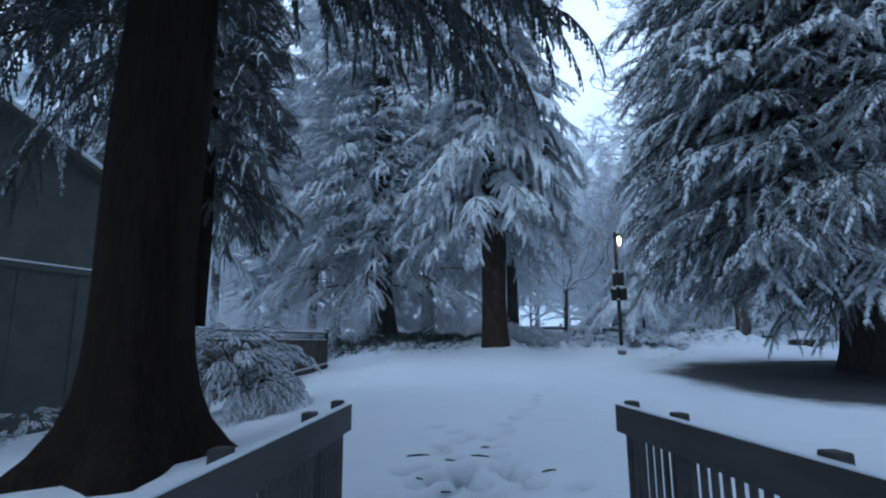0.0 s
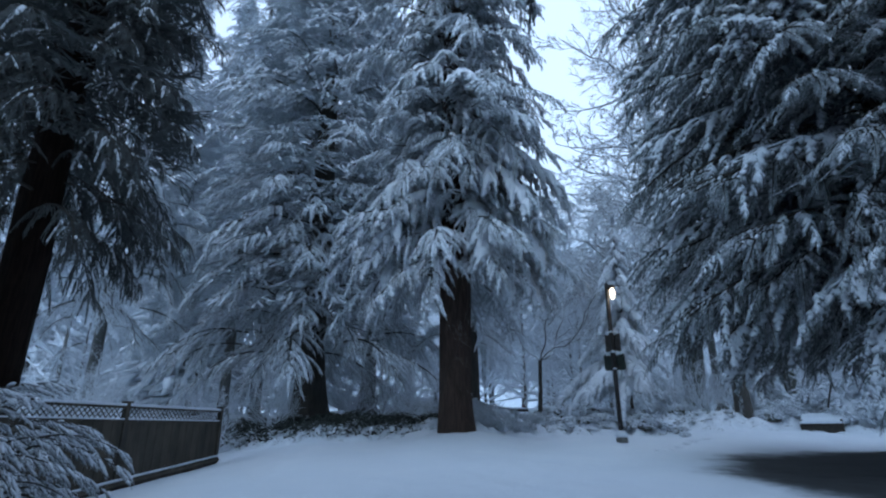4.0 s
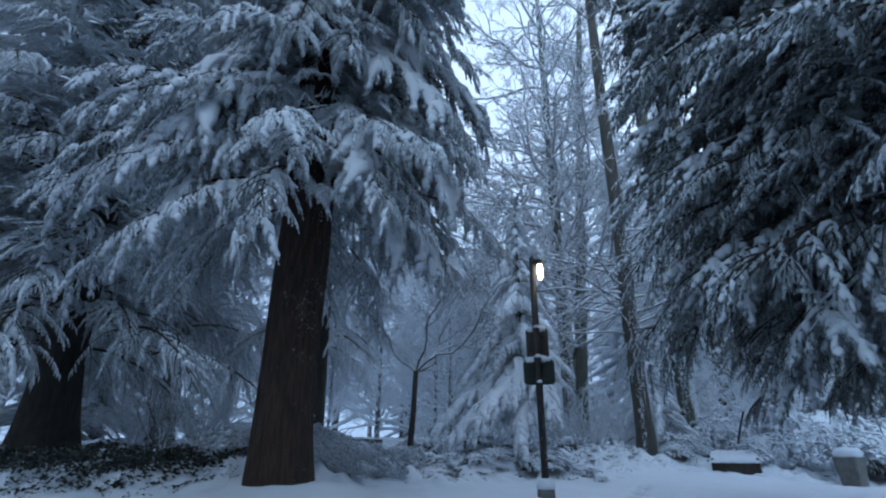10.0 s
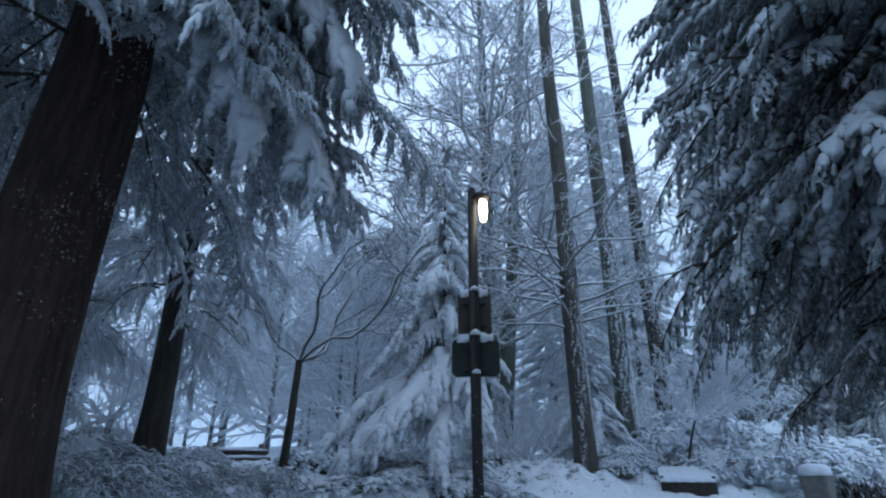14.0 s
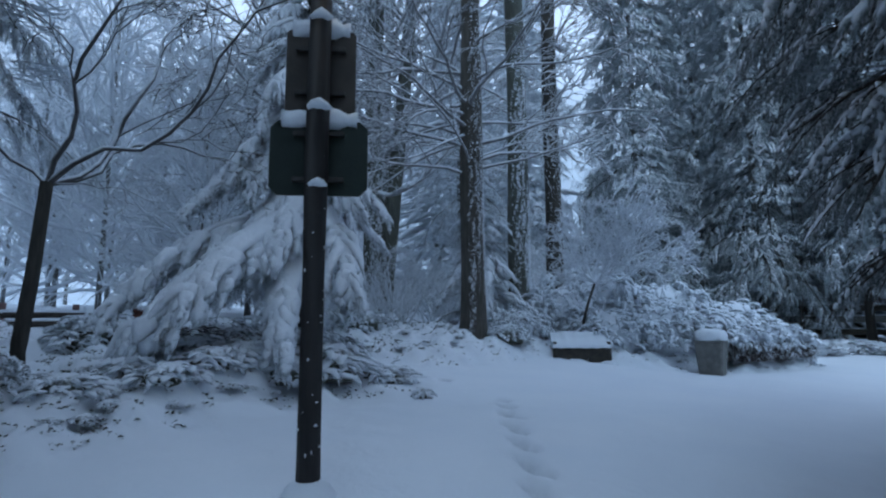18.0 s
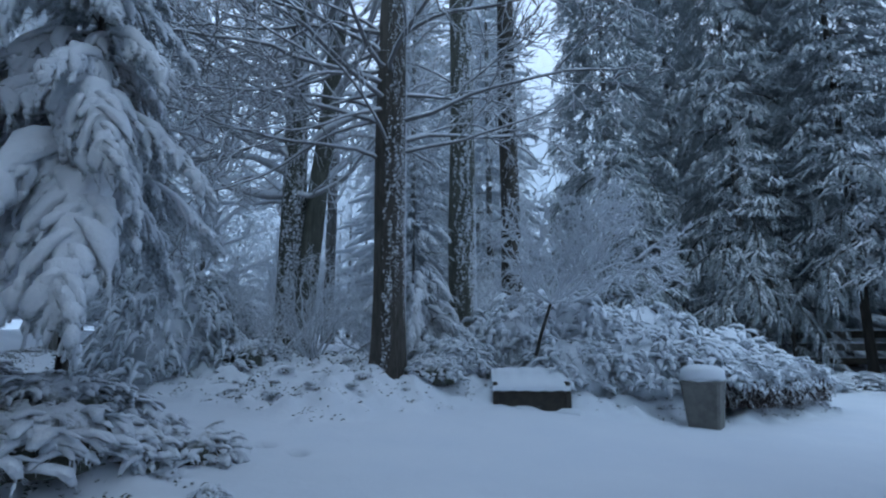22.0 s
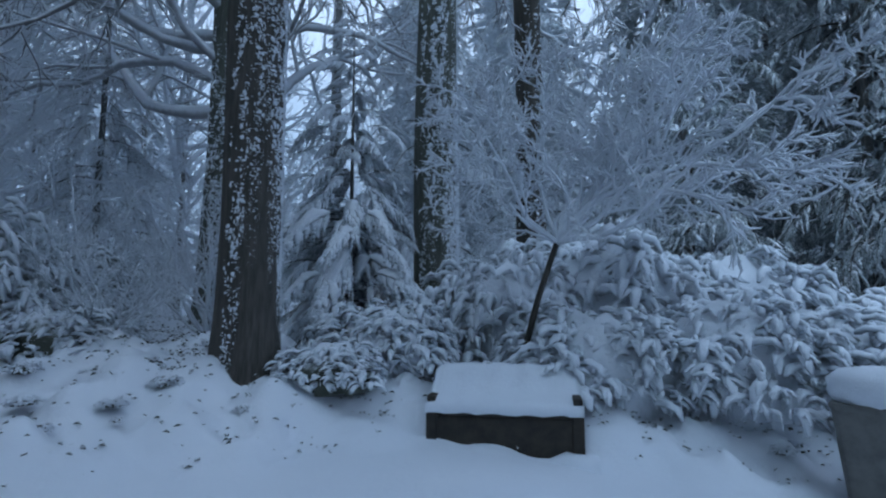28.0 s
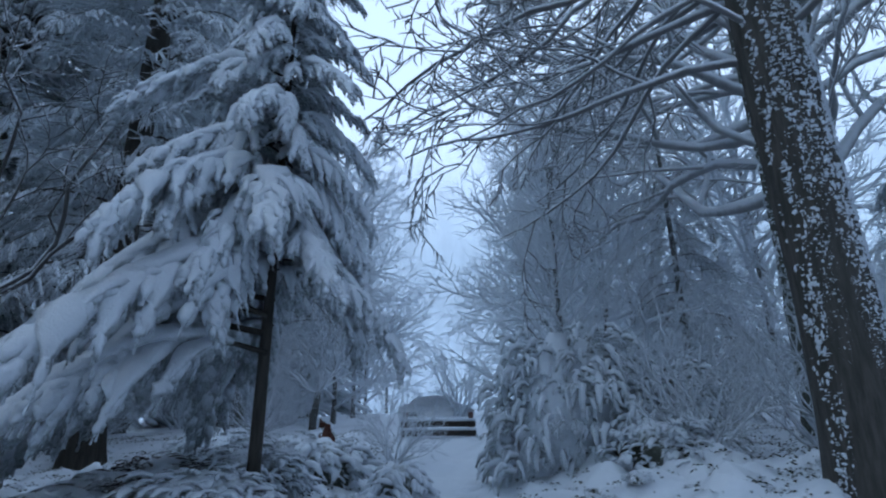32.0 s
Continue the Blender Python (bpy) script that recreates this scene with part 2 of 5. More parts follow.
k.bump(k.math("ADD", k.noise(14, 5, 0.65), k.math("MULTIPLY", k.noise(2.2, 3), 2.5)), 0.35, 0.03)
snow_ground = k.m
# car paint raised: the mist over the lane's end is put into its colour
car_paint = painted("car_paint", (0.78, 0.80, 0.82), (0.84, 0.86, 0.88), 0.45, 1.0)
rubber = painted("rubber", (0.012, 0.012, 0.012), (0.02, 0.02, 0.02), 0.8)
# window tone lifted the same way, mist painted over frost
glass_hazed = painted("hazed_glass", (0.66, 0.69, 0.72), (0.76, 0.79, 0.82), 0.6, 2.0)
glow = Mat("lamp_lens", 0.4)
glow.b.inputs["Emission Color"].default_value = (1.0, 0.86, 0.66, 1)
glow.b.inputs["Emission Strength"].default_value = 6.0
glow = glow.m


# ---- mesh building ----
class MB:
    """Collects vertices and faces with a material slot."""

    def __init__(self):
        self.v, self.f, self.s, self.smooth = [], [], [], []

    def add(self, verts, faces, slot=0, smooth=True):
        o = len(self.v)
        self.v.extend([tuple(p) for p in verts])
        self.f.extend([tuple(i + o for i in f) for f in faces])
        self.s.extend([slot] * len(faces))
        self.smooth.extend([smooth] * len(faces))

    def tube(self, pts, radii, sides=6, slot=0, flat=1.0, jitter=0.0, rng=random, caps=True, smooth=True):
        pts = [Vector(p) for p in pts]
        verts, faces, n = [], [], len(pts)
        for i, p in enumerate(pts):
            d = (pts[min(i + 1, n - 1)] - pts[max(i - 1, 0)])
            d = d.normalized() if d.length > 1e-9 else Vector((0, 0, 1))
            side = d.cross(Vector((0, 0, 1)))
            side = side.normalized() if side.length > 1e-3 else Vector((1, 0, 0))
            top = side.cross(d)
            for k in range(sides):
                a = 2 * math.pi * k / sides
                r = radii[i] * (1 + jitter * (rng.random() - 0.5))
                verts.append(p + side * math.cos(a) * r + top * math.sin(a) * r * flat)
        for i in range(n - 1):
            for k in range(sides):
                a, b = i * sides + k, i * sides + (k + 1) % sides
                faces.append((a, b, b + sides, a + sides))
        if caps:
            faces.append(tuple(range(sides - 1, -1, -1)))
            faces.append(tuple(range((n - 1) * sides, n * sides)))
        self.add(verts, faces, slot, smooth)

    def box(self, lo, hi, slot=0, bevel=0.0):
        (x0, y0, z0), (x1, y1, z1) = lo, hi
        b = min(bevel, (x1 - x0) / 3, (y1 - y0) / 3, (z1 - z0) / 3)
        if b <= 0:
            v = [(x, y, z) for z in (z0, z1) for y in (y0, y1) for x in (x0, x1)]
            self.add(v, [(0, 2, 3, 1), (4, 5, 7, 6), (0, 1, 5, 4), (2, 6, 7, 3), (0, 4, 6, 2), (1, 3, 7, 5)], slot, False)
            return
        bm = bmesh.new()
        bmesh.ops.create_cube(bm, size=1, matrix=Matrix.LocRotScale(((x0 + x1) / 2, (y0 + y1) / 2, (z0 + z1) / 2), None, (x1 - x0, y1 - y0, z1 - z0)))
        bmesh.ops.bevel(bm, geom=bm.edges[:], offset=b, segments=2, affect="EDGES", profile=0.5)
        bm.verts.index_update()
        self.add([q.co for q in bm.verts], [[q.index for q in f.verts] for f in bm.faces], slot, False)
        bm.free()

    def mesh(self, name, mats):
        me = bpy.data.meshes.new(name)
        me.from_pydata(self.v, [], self.f)
        for m in mats:
            me.materials.append(m)
        me.polygons.foreach_set("material_index", self.s)
        me.polygons.foreach_set("use_smooth", self.smooth)
        me.update()
        return me


def part(name, mesh, parent, label="", m=None):
    ob = new(name, mesh)
    ob.parent = parent
    if m is not None:
        ob.matrix_basis = m
    return tagged(ob, label) if label else ob


def thing(name, at, label, category, group="", kind=""):
    ob = new(name)
    ob.empty_display_size = 0.2
    *place, size = spread(*at)
    ob.location = [float(v) for v in place]
    ob.scale = [float(size)] * 3
    return tagged(ob, label, category, group, kind)


def boxes(name, parent, mat, *spans, bevel=0.01, label="", m=None):
    k = MB()
    for lo, hi in spans:
        k.box(lo, hi, 0, bevel)
    return part(name, k.mesh(name, [mat]), parent, label, m)


# ---- the ground ----
def sstep(v, a, b):
    t = np.clip((np.asarray(v, float) - a) / (b - a), 0, 1)
    return t * t * (3 - 2 * t)


GROW, PIVOT = 0.15, (4.2, 17.6, 1.5)


def spread(x, y, z):
    """The plan past the lamp, drawn at a smaller scale, is spread to fit the camera's view: the place there, and the
    factor on sizes.
    """
    w = GROW * sstep(x, 2.8, 5.0) * np.maximum(sstep(y, 19.0, 22.5), sstep(x, 16, 20))
    return x + w * (x - PIVOT[0]), y + w * (y - PIVOT[1]), z + w * (z - PIVOT[2]), 1 + w


def bed_edge(x):
    return np.interp(x, [-12, -5.7, -1.8, 1.4, 2.3, 4.5, 7, 9.5, 11.2, 13, 15, 16.6, 18.6, 21, 23.5, 26], [31, 27.2, 25.2, 24.6, 24.4, 25.2, 25.8, 26.6, 26.5, 28.2, 28.3, 28.2, 26.0, 24.6, 23.9, 30])


def lane(x, y):
    """How far a place lies from the middle of the lane that leads to the barrier."""
    x, y = np.asarray(x, float), np.asarray(y, float)
    mid = np.interp(y, [24, 29, 33, 40, 60], [12.6, 11.9, 10.6, 7.9, 0.5])
    return np.where(y > 24, np.abs(x - mid), 9.0)


def bed(x, y):
    return sstep(y - bed_edge(x), -0.6, 0.9) * sstep(lane(x, y), 0.7, 2.3)


def low_plants(x, y):
    """Where low plants stand under the snow: the beds and their margins."""
    return sstep(y - bed_edge(x), -0.7, 0.0) * sstep(lane(x, y), 0.9, 1.4)


def wave(x, y, s, seed=0.0):
    """Smooth, uneven relief about 1 high."""
    x, y = np.asarray(x, float) / s + seed, np.asarray(y, float) / s - seed
    return (np.sin(1.7 * x + 1.3 * np.sin(1.1 * y + seed)) * np.cos(1.4 * y + 1.2 * np.sin(0.9 * x)) + 0.6 * np.sin(3.3 * x - 2.1 * y + 2 * np.sin(1.3 * y)) + 0.4 * np.sin(5.1 * y + 3.9 * x + seed)) / 2


def gz(x, y):
    x, y = np.asarray(x, float), np.asarray(y, float)
    z = np.interp(y, [-60, 2, 10, 23, 25, 40, 56, 90, 700], [-0.2, 0.0, 0.38, 1.06, 1.12, 2.2, 3.2, 4.0, 4.0])
    z = z - 0.17 * np.clip(-2.2 - x, 0, 5) * sstep(y, 0, 12) * (1 - 0.6 * sstep(y, 24, 34)) - 0.012 * np.clip(x - 15, 0, 12) * sstep(y, 10, 22)
    z = z + 0.42 * bed(x, y) * np.exp(-((y - bed_edge(x)) / 14) ** 2)
    z = z + 0.2 * np.exp(-((x - 15.6) ** 2 + (y - 29.7) ** 2) / 4.5)
    z = z + 0.35 * np.exp(-((x - 2.4) ** 2 + (y - 24.2) ** 2) / 4.0)
    z = z + 0.2 * np.exp(-(((x - 8.5) / 4.0) ** 2) - ((y - 24.0) / 2.2) ** 2) + 0.1 * np.exp(-((x - 16.8) ** 2 + (y - 26.75) ** 2) / 0.7)
    z = z + 0.05 * wave(x, y, 2.6) + 0.09 * bed(x, y) * wave(x, y, 0.42, 3.0) + 0.055 * bed(x, y) * wave(x, y, 0.21, 7.0)
    return z


def g(x, y):
    return float(gz(x, y))


def spaced(lo, hi, fine, far, growth=1.25):
    a = list(np.arange(lo, hi + 1e-6, fine))
    step, v = fine, hi
    while v < far:
        step *= growth
        v += step
        a.append(v)
    step, v = fine, lo
    while v > -far:
        step *= growth
        v -= step
        a.insert(0, v)
    return np.array(a)


gx, gy = spaced(-7, 24, 0.075, 500), spaced(1.5, 32, 0.075, 500)
X, Y = np.meshgrid(gx, gy)
Z = gz(X, Y)
# trodden prints along the walk and past the lamp
rng = np.random.default_rng(5)
trail = [(0.1 + 0.35 * rng.standard_normal() * 0.5, 5.2 + 0.33 * i) for i in range(12)] + [(0.35 + 0.16 * i + 0.12 * rng.standard_normal(), 6.5 + 0.5 * i) for i in range(14)]
trail += [(7.6 + 0.24 * i + 0.1 * (i % 2), 21.0 + 0.24 * i) for i in range(18)] + [(12.4 - 0.12 * i, 27 + 0.6 * i) for i in range(16)]
trail += [(0.3 + 0.45 * rng.standard_normal(), rng.uniform(4.2, 6.6)) for i in range(40)]
trodden = np.zeros_like(Z)
for i, (px, py) in enumerate(trail):
    a = 0.3 + rng.standard_normal() * 0.25
    u, w = (X - px) * math.cos(a) - (Y - py) * math.sin(a), (X - px) * math.sin(a) + (Y - py) * math.cos(a)
    print_shape = np.exp(-((u / 0.085) ** 2 + (w / 0.15) ** 2) ** 1.5)
    Z = Z - 0.2 * print_shape
    trodden = np.maximum(trodden, print_shape)
# lumps of snow over the low plants of the beds
lump = rng.standard_normal(Z.shape)
for _ in range(4):
    lump = (lump + np.roll(lump, 1, 0) + np.roll(lump, -1, 0)) / 3
    lump = (lump + np.roll(lump, 1, 1) + np.roll(lump, -1, 1)) / 3
lump = lump / lump.std()
patchy = 0.45 + 0.55 * sstep(wave(X, Y, 1.0, 4.0), -0.5, 0.5)
Z = Z + low_plants(X, Y) * patchy * 0.095 * np.clip(lump, -0.9, 2.0) + 0.004 * lump


def surface(x, y):
    """The height of the snow as laid, lumps and prints included."""
    x, y = np.asarray(x, float), np.asarray(y, float)
    i = np.clip(np.searchsorted(gx, x) - 1, 0, len(gx) - 2)
    j = np.clip(np.searchsorted(gy, y) - 1, 0, len(gy) - 2)
    u, w = (x - gx[i]) / (gx[i + 1] - gx[i]), (y - gy[j]) / (gy[j + 1] - gy[j])
    return Z[j, i] * (1 - u) * (1 - w) + Z[j, i + 1] * u * (1 - w) + Z[j + 1, i] * (1 - u) * w + Z[j + 1, i + 1] * u * w


nx, ny = len(gx), len(gy)
me = bpy.data.meshes.new("ground")
idx = np.arange(nx * ny).reshape(ny, nx)
quads = np.stack([idx[:-1, :-1], idx[:-1, 1:], idx[1:, 1:], idx[1:, :-1]], -1).reshape(-1, 4)
me.vertices.add(nx * ny)
me.vertices.foreach_set("co", np.stack(spread(X, Y, Z)[:3], -1).astype(np.float32).ravel())
me.loops.add(quads.size)
me.loops.foreach_set("vertex_index", quads.astype(np.int32).ravel())
me.polygons.add(len(quads))
me.polygons.foreach_set("loop_start", np.arange(0, quads.size, 4, dtype=np.int32))
me.update(calc_edges=True)
me.polygons.foreach_set("use_smooth", [True] * len(quads))
me.materials.append(snow_ground)
me.attributes.new("trodden", "FLOAT", "POINT").data.foreach_set("value", trodden.astype(np.float32).ravel())
ground = tagged(new("ground", me), "fresh snow over sloping lawn and paths with footprints", "ground", kind="structure")


# ---- boughs, limbs and trunks ----
def lobe(k, p, d, length, width, droop, slot, rng, sides=5, segs=4):
    """A snow-laden finger of foliage, hanging along its way."""
    pts, rad, q = [], [], Vector(p)
    d = Vector(d).normalized()
    for i in range(segs + 1):
        t = i / segs
        pts.append(q.copy())
        rad.append(width * (0.25 + 1.05 * math.sin(math.pi * (0.12 + 0.80 * t)) ** 0.8) * (1 - 0.25 * t))
        q = q + d * (length / segs)
        d = (d + Vector((0, 0, -droop / segs * (0.4 + 1.5 * t)))).normalized()
    k.tube(pts, rad, sides, slot, 0.62, 0.45, rng)
    return pts


def fringe(k, pts, width, n, slot, rng):
    """Loose needles and sprays that hang out from under a finger."""
    for _ in range(n):
        i = rng.randrange(len(pts) - 1)
        p = pts[i].lerp(pts[i + 1], rng.random())
        a = rng.uniform(0, 2 * math.pi)
        out = Vector((math.cos(a), math.sin(a), rng.uniform(-1.3, 0.1))).normalized()
        along = (pts[i + 1] - pts[i]).normalized()
        out = (out + along * 0.9).normalized()
        side = out.cross(Vector((rng.random() - 0.5, rng.random() - 0.5, rng.random()))).normalized() * width * rng.uniform(0.10, 0.22)
        tip = p + out * width * rng.uniform(1.5, 2.9)
        mid = p.lerp(tip, 0.55)
        k.add([p, mid + side, tip + Vector((0, 0, -width * 0.25)), mid - side], [(0, 1, 2, 3)], slot, False)


def fan_mesh(name, seed, mats, subs=14, fingers=9, droop=0.5, fat=0.010, needles=3, sub_len=0.36, pad=0.0, hang=1.0, sides=4, clumps=4):
    """A broad bough one metre long along x for a large tree: a stem, side stems, snow pads lying on them, and fingers of foliage that hang from their edges."""
    rng = random.Random(seed)
    k = MB()
    spine = [Vector((t * (1 - 0.15 * droop * t), 0.04 * math.sin(3.3 * t + seed), 0.14 * t - droop * 0.7 * t * t)) for t in [i / 8 for i in range(9)]]
    k.tube(spine, [0.013 * (1 - 0.88 * i / 8) + 0.0015 for i in range(9)], 4, 1, 1.0, 0.0, rng)
    at = lambda t: spine[min(int(t * 8), 7)].lerp(spine[min(int(t * 8) + 1, 8)], t * 8 - min(int(t * 8), 7))
    for i in range(subs + 1):
        last = i == subs
        t = 0.2 + 0.76 * (i + rng.random() * 0.5) / subs if not last else 0.9
        p = at(min(t, 1))
        s = 1 if i % 2 else -1
        ang = (rng.uniform(0.5, 1.05) * s) if not last else 0.0
        length = (sub_len * (1.15 - 0.8 * t) + 0.06) * rng.uniform(0.65, 1.25)
        d = Vector((math.cos(ang), math.sin(ang), rng.uniform(-0.35, 0.05) - 0.8 * droop * t)).normalized()
        q, pts = p.copy(), [p.copy()]
        for j in range(5):
            q = q + d * length / 5
            d = (d + Vector((0, 0, -0.16 * hang * (0.6 + droop)))).normalized()
            pts.append(q.copy())
        k.tube(pts, [0.004 * (1 - 0.13 * j) for j in range(6)], 3, 1, 1.0, 0.0, rng, caps=False)
        for _ in range(clumps if pad else 0):
            e = rng.randrange(0, 5)
            o = pts[e].lerp(pts[e + 1], rng.random()) + Vector((rng.uniform(-1, 1), rng.uniform(-1, 1), rng.uniform(0.0, 0.35))) * pad * 0.55
            w = (pts[e + 1] - pts[e]).normalized()
            a2 = rng.uniform(-1.2, 1.2)
            dd = Vector((w.x * math.cos(a2) - w.y * math.sin(a2), w.x * math.sin(a2) + w.y * math.cos(a2), w.z * 0.6))
            lobe(k, o - dd * pad * 0.5, dd, pad * rng.uniform(1.2, 2.6), pad * rng.uniform(0.38, 0.68), rng.uniform(0.3, 1.5) * hang, 0, rng, 6, 3)
        m = max(4, round(fingers * length / (sub_len * 0.75)))
        for j in range(m):
            u = (0.08 + 0.9 * (j + rng.random() * 0.5) / m) * 5
            e = min(int(u), 4)
            o = pts[e].lerp(pts[e + 1], min(u - e, 1))
            w = (pts[e + 1] - pts[e]).normalized()
            a2 = rng.uniform(0.35, 1.2) * (1 if j % 2 else -1)
            dd = Vector((w.x * math.cos(a2) - w.y * math.sin(a2), w.x * math.sin(a2) + w.y * math.cos(a2), w.z - rng.uniform(0.0, 0.4) * hang))
            big = rng.uniform(0.6, 1.4)
            got = lobe(k, o, dd, fat * 6.5 * big, fat * big * 0.8, rng.uniform(0.7, 2.4) * hang, 0, rng, sides, 3 if needles > 2 else 2)
            fringe(k, got, fat * 1.1, needles, 0, rng)
    return k.mesh(name, mats)


def fans(name, n, seed, mats, **how):
    return [fan_mesh(name, seed + i, mats, **how) for i in range(n)]


leafy = fans("bough_leafy", 5, 580, [foliage_heavy, bark_dark], droop=0.95, fat=0.026, needles=3, fingers=5, subs=8, pad=0.075, sub_len=0.36, hang=1.5, clumps=2)
bamboo = fans("spray_bamboo", 5, 590, [foliage_mid, bark_dark], droop=1.1, fat=0.014, needles=7, fingers=8, subs=9, pad=0.03, sub_len=0.36, hang=1.7, clumps=1)


def pinna(k, p, d, length, width, droop, slot, teeth=3):
    """A small flat frond with saw-toothed edges, roofed along its rib and bent down at its tip."""
    q, d = Vector(p), Vector(d).normalized()
    n = 2 * teeth
    verts = []
    for i in range(n + 1):
        t = i / n
        side = d.cross(Vector((0, 0, 1)))
        side = side.normalized() if side.length > 1e-3 else Vector((0, 1, 0))
        up = side.cross(d)
        w = width * (1.0 - 0.7 * t) * (1.0 if i % 2 else 0.3)
        fore = d * (length / n) * (0.7 if i % 2 else 0.0)
        verts += [q + side * w - up * w * 0.45 + fore, q + up * width * 0.12, q - side * w - up * w * 0.45 + fore]
        q = q + d * (length / n)
        d = (d + Vector((0, 0, -droop / n))).normalized()
    faces = []
    for i in range(n):
        a = 3 * i
        faces += [(a, a + 1, a + 4, a + 3), (a + 1, a + 2, a + 5, a + 4)]
    k.add(verts, faces, slot, False)


def puff(k, p, d, length, width, droop, rng, slot=2):
    """Snow heaped along one frond: blunt at its root, ragged, drawn out to a hanging tip."""
    q, d = Vector(p), Vector(d).normalized()
    pts, rad = [], []
    for i, f in enumerate((0.55, 1.0, 0.85, 0.22)):
        pts.append(q + Vector((0, 0, width * 0.3)))
        rad.append(width * f * rng.uniform(0.75, 1.25))
        q = q + d * length / 3
        d = (d + Vector((rng.uniform(-0.15, 0.15), rng.uniform(-0.15, 0.15), -droop / 3))).normalized()
    k.tube(pts, rad, 5, slot, 0.6, 0.4, rng)


def spray_mesh(name, seed, mats, subs=14, pins=7, droop=0.7, sub_len=0.36, pin=0.11, width=0.017, hang=1.0, snow=0.5, lump=0.014, teeth=3, up=0.14, second=0.5, mantle=0.0):
    """A bough one metre long along x: stem, side stems set with toothed fronds that hang, and lumps of snow lying on them. Slots: fronds, stem, snow."""
    rng = random.Random(seed)
    k = MB()
    bend = rng.uniform(-0.12, 0.12)
    spine = [Vector((t * (1 - 0.15 * droop * t), bend * t * t + 0.03 * math.sin(4 * t + seed), up * t - droop * 0.7 * t * t)) for t in [i / 8 for i in range(9)]]
    k.tube(spine, [0.0085 * (1 - 0.88 * i / 8) + 0.0015 for i in range(9)], 4, 1, 1.0, 0.0, rng)
    at = lambda t: spine[min(int(t * 8), 7)].lerp(spine[min(int(t * 8) + 1, 8)], t * 8 - min(int(t * 8), 7))

    def stem(p, ang, length, drop, scale, level):
        d = Vector((math.cos(ang), math.sin(ang), drop)).normalized()
        q, pts = p.copy(), [p.copy()]
        for j in range(6):
            q = q + d * length / 6
            d = (d + Vector((rng.uniform(-0.08, 0.08), rng.uniform(-0.08, 0.08), -0.12 * hang * (0.6 + droop)))).normalized()
            pts.append(q.copy())
        k.tube(pts, [0.0036 * scale * (1 - 0.13 * j) for j in range(7)], 3, 1, 1.0, 0.0, rng, caps=False)
        m = max(3, round(pins * length / sub_len)) * 2
        laden = rng.random() < snow
        for j in range(m + 1):
            u = (0.12 + 0.88 * j / m) * 5.99
            e = min(int(u), 5)
            o = pts[e].lerp(pts[e + 1], u - e)
            w = (pts[e + 1] - pts[e]).normalized()
            a2 = rng.uniform(0.5, 1.05) * (1 if j % 2 else -1) if j < m else 0.0
            dd = Vector((w.x * math.cos(a2) - w.y * math.sin(a2), w.x * math.sin(a2) + w.y * math.cos(a2), w.z - rng.uniform(0.05, 0.55) * hang))
            big = rng.uniform(0.7, 1.3) * (1.15 - 0.5 * u / 6) * scale
            fall = rng.uniform(0.5, 1.5) * hang
            pinna(k, o, dd, pin * big, width * big, fall, 0, teeth)
            if laden and rng.random() < 0.85 - 0.25 * (u < 1.5):
                puff(k, o, dd, pin * big * rng.uniform(0.5, 0.95), lump * big * rng.uniform(0.6, 1.35), fall, rng)
        if mantle and laden:
            drape(pts, mantle * 0.62 * scale * (0.55 + length / sub_len * 0.5), 6)
        return pts

    def drape(line, wide, sides):
        """One smooth blanket of snow along a stem, bulging and thinning, drawn to a point."""
        n = len(line) - 1
        fat = [wide * (0.35, 0.9, 1.1, 0.95, 0.85, 0.7, 0.5, 0.35, 0.12)[min(8, round(8 * i / n))] * rng.uniform(0.72, 1.28) for i in range(n + 1)]
        k.tube([p + Vector((0, 0, f * 0.25)) for p, f in zip(line, fat)], fat, sides, 2, 0.5, 0.3, rng)

    if mantle:
        drape(spine[1:], mantle, 8)
    for i in range(subs + 1):
        last = i == subs
        t = 0.12 + 0.84 * (i + rng.random() * 0.5) / subs if not last else 0.84
        p = at(min(t, 1))
        s = 1 if i % 2 else -1
        ang = rng.uniform(0.45, 1.15) * s if not last else 0.0
        length = (sub_len * (1.15 - 0.8 * t) + 0.06) * rng.uniform(0.65, 1.25)
        pts = stem(p, ang, length, rng.uniform(-0.35, 0.1) - 0.8 * droop * t, 1.0, 0)
        if rng.random() < second and length > 0.15:
            stem(pts[2], ang + s * rng.uniform(-0.9, -0.4), length * 0.6, rng.uniform(-0.6, -0.2), 0.8, 1)
    return k.mesh(name, mats)


def sprays_of(name, n, seed, mats, **how):
    return [spray_mesh(name, seed + i, mats if len(mats) > 2 else mats + [snow_load], **how) for i in range(n)]


fir_boughs = sprays_of("bough_laden", 6, 610, [needles_grey, bark_dark], droop=0.85, hang=1.2, snow=0.5, lump=0.017, subs=17, pin=0.085, width=0.013, pins=9)
fir_loads = sprays_of("bough_heavy_laden", 4, 620, [needles_grey, bark_dark], droop=0.9, hang=1.3, snow=0.95, lump=0.027, subs=15, pin=0.10, width=0.013, pins=8, mantle=0.085)
cedar_boughs = sprays_of("bough_cedar", 6, 630, [needles_far, bark_dark], droop=0.85, hang=1.3, snow=0.36, lump=0.0095, subs=19, pin=0.06, width=0.0095, pins=11)
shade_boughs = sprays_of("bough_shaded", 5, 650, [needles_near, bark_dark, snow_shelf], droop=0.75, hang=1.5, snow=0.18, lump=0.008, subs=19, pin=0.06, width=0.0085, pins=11)
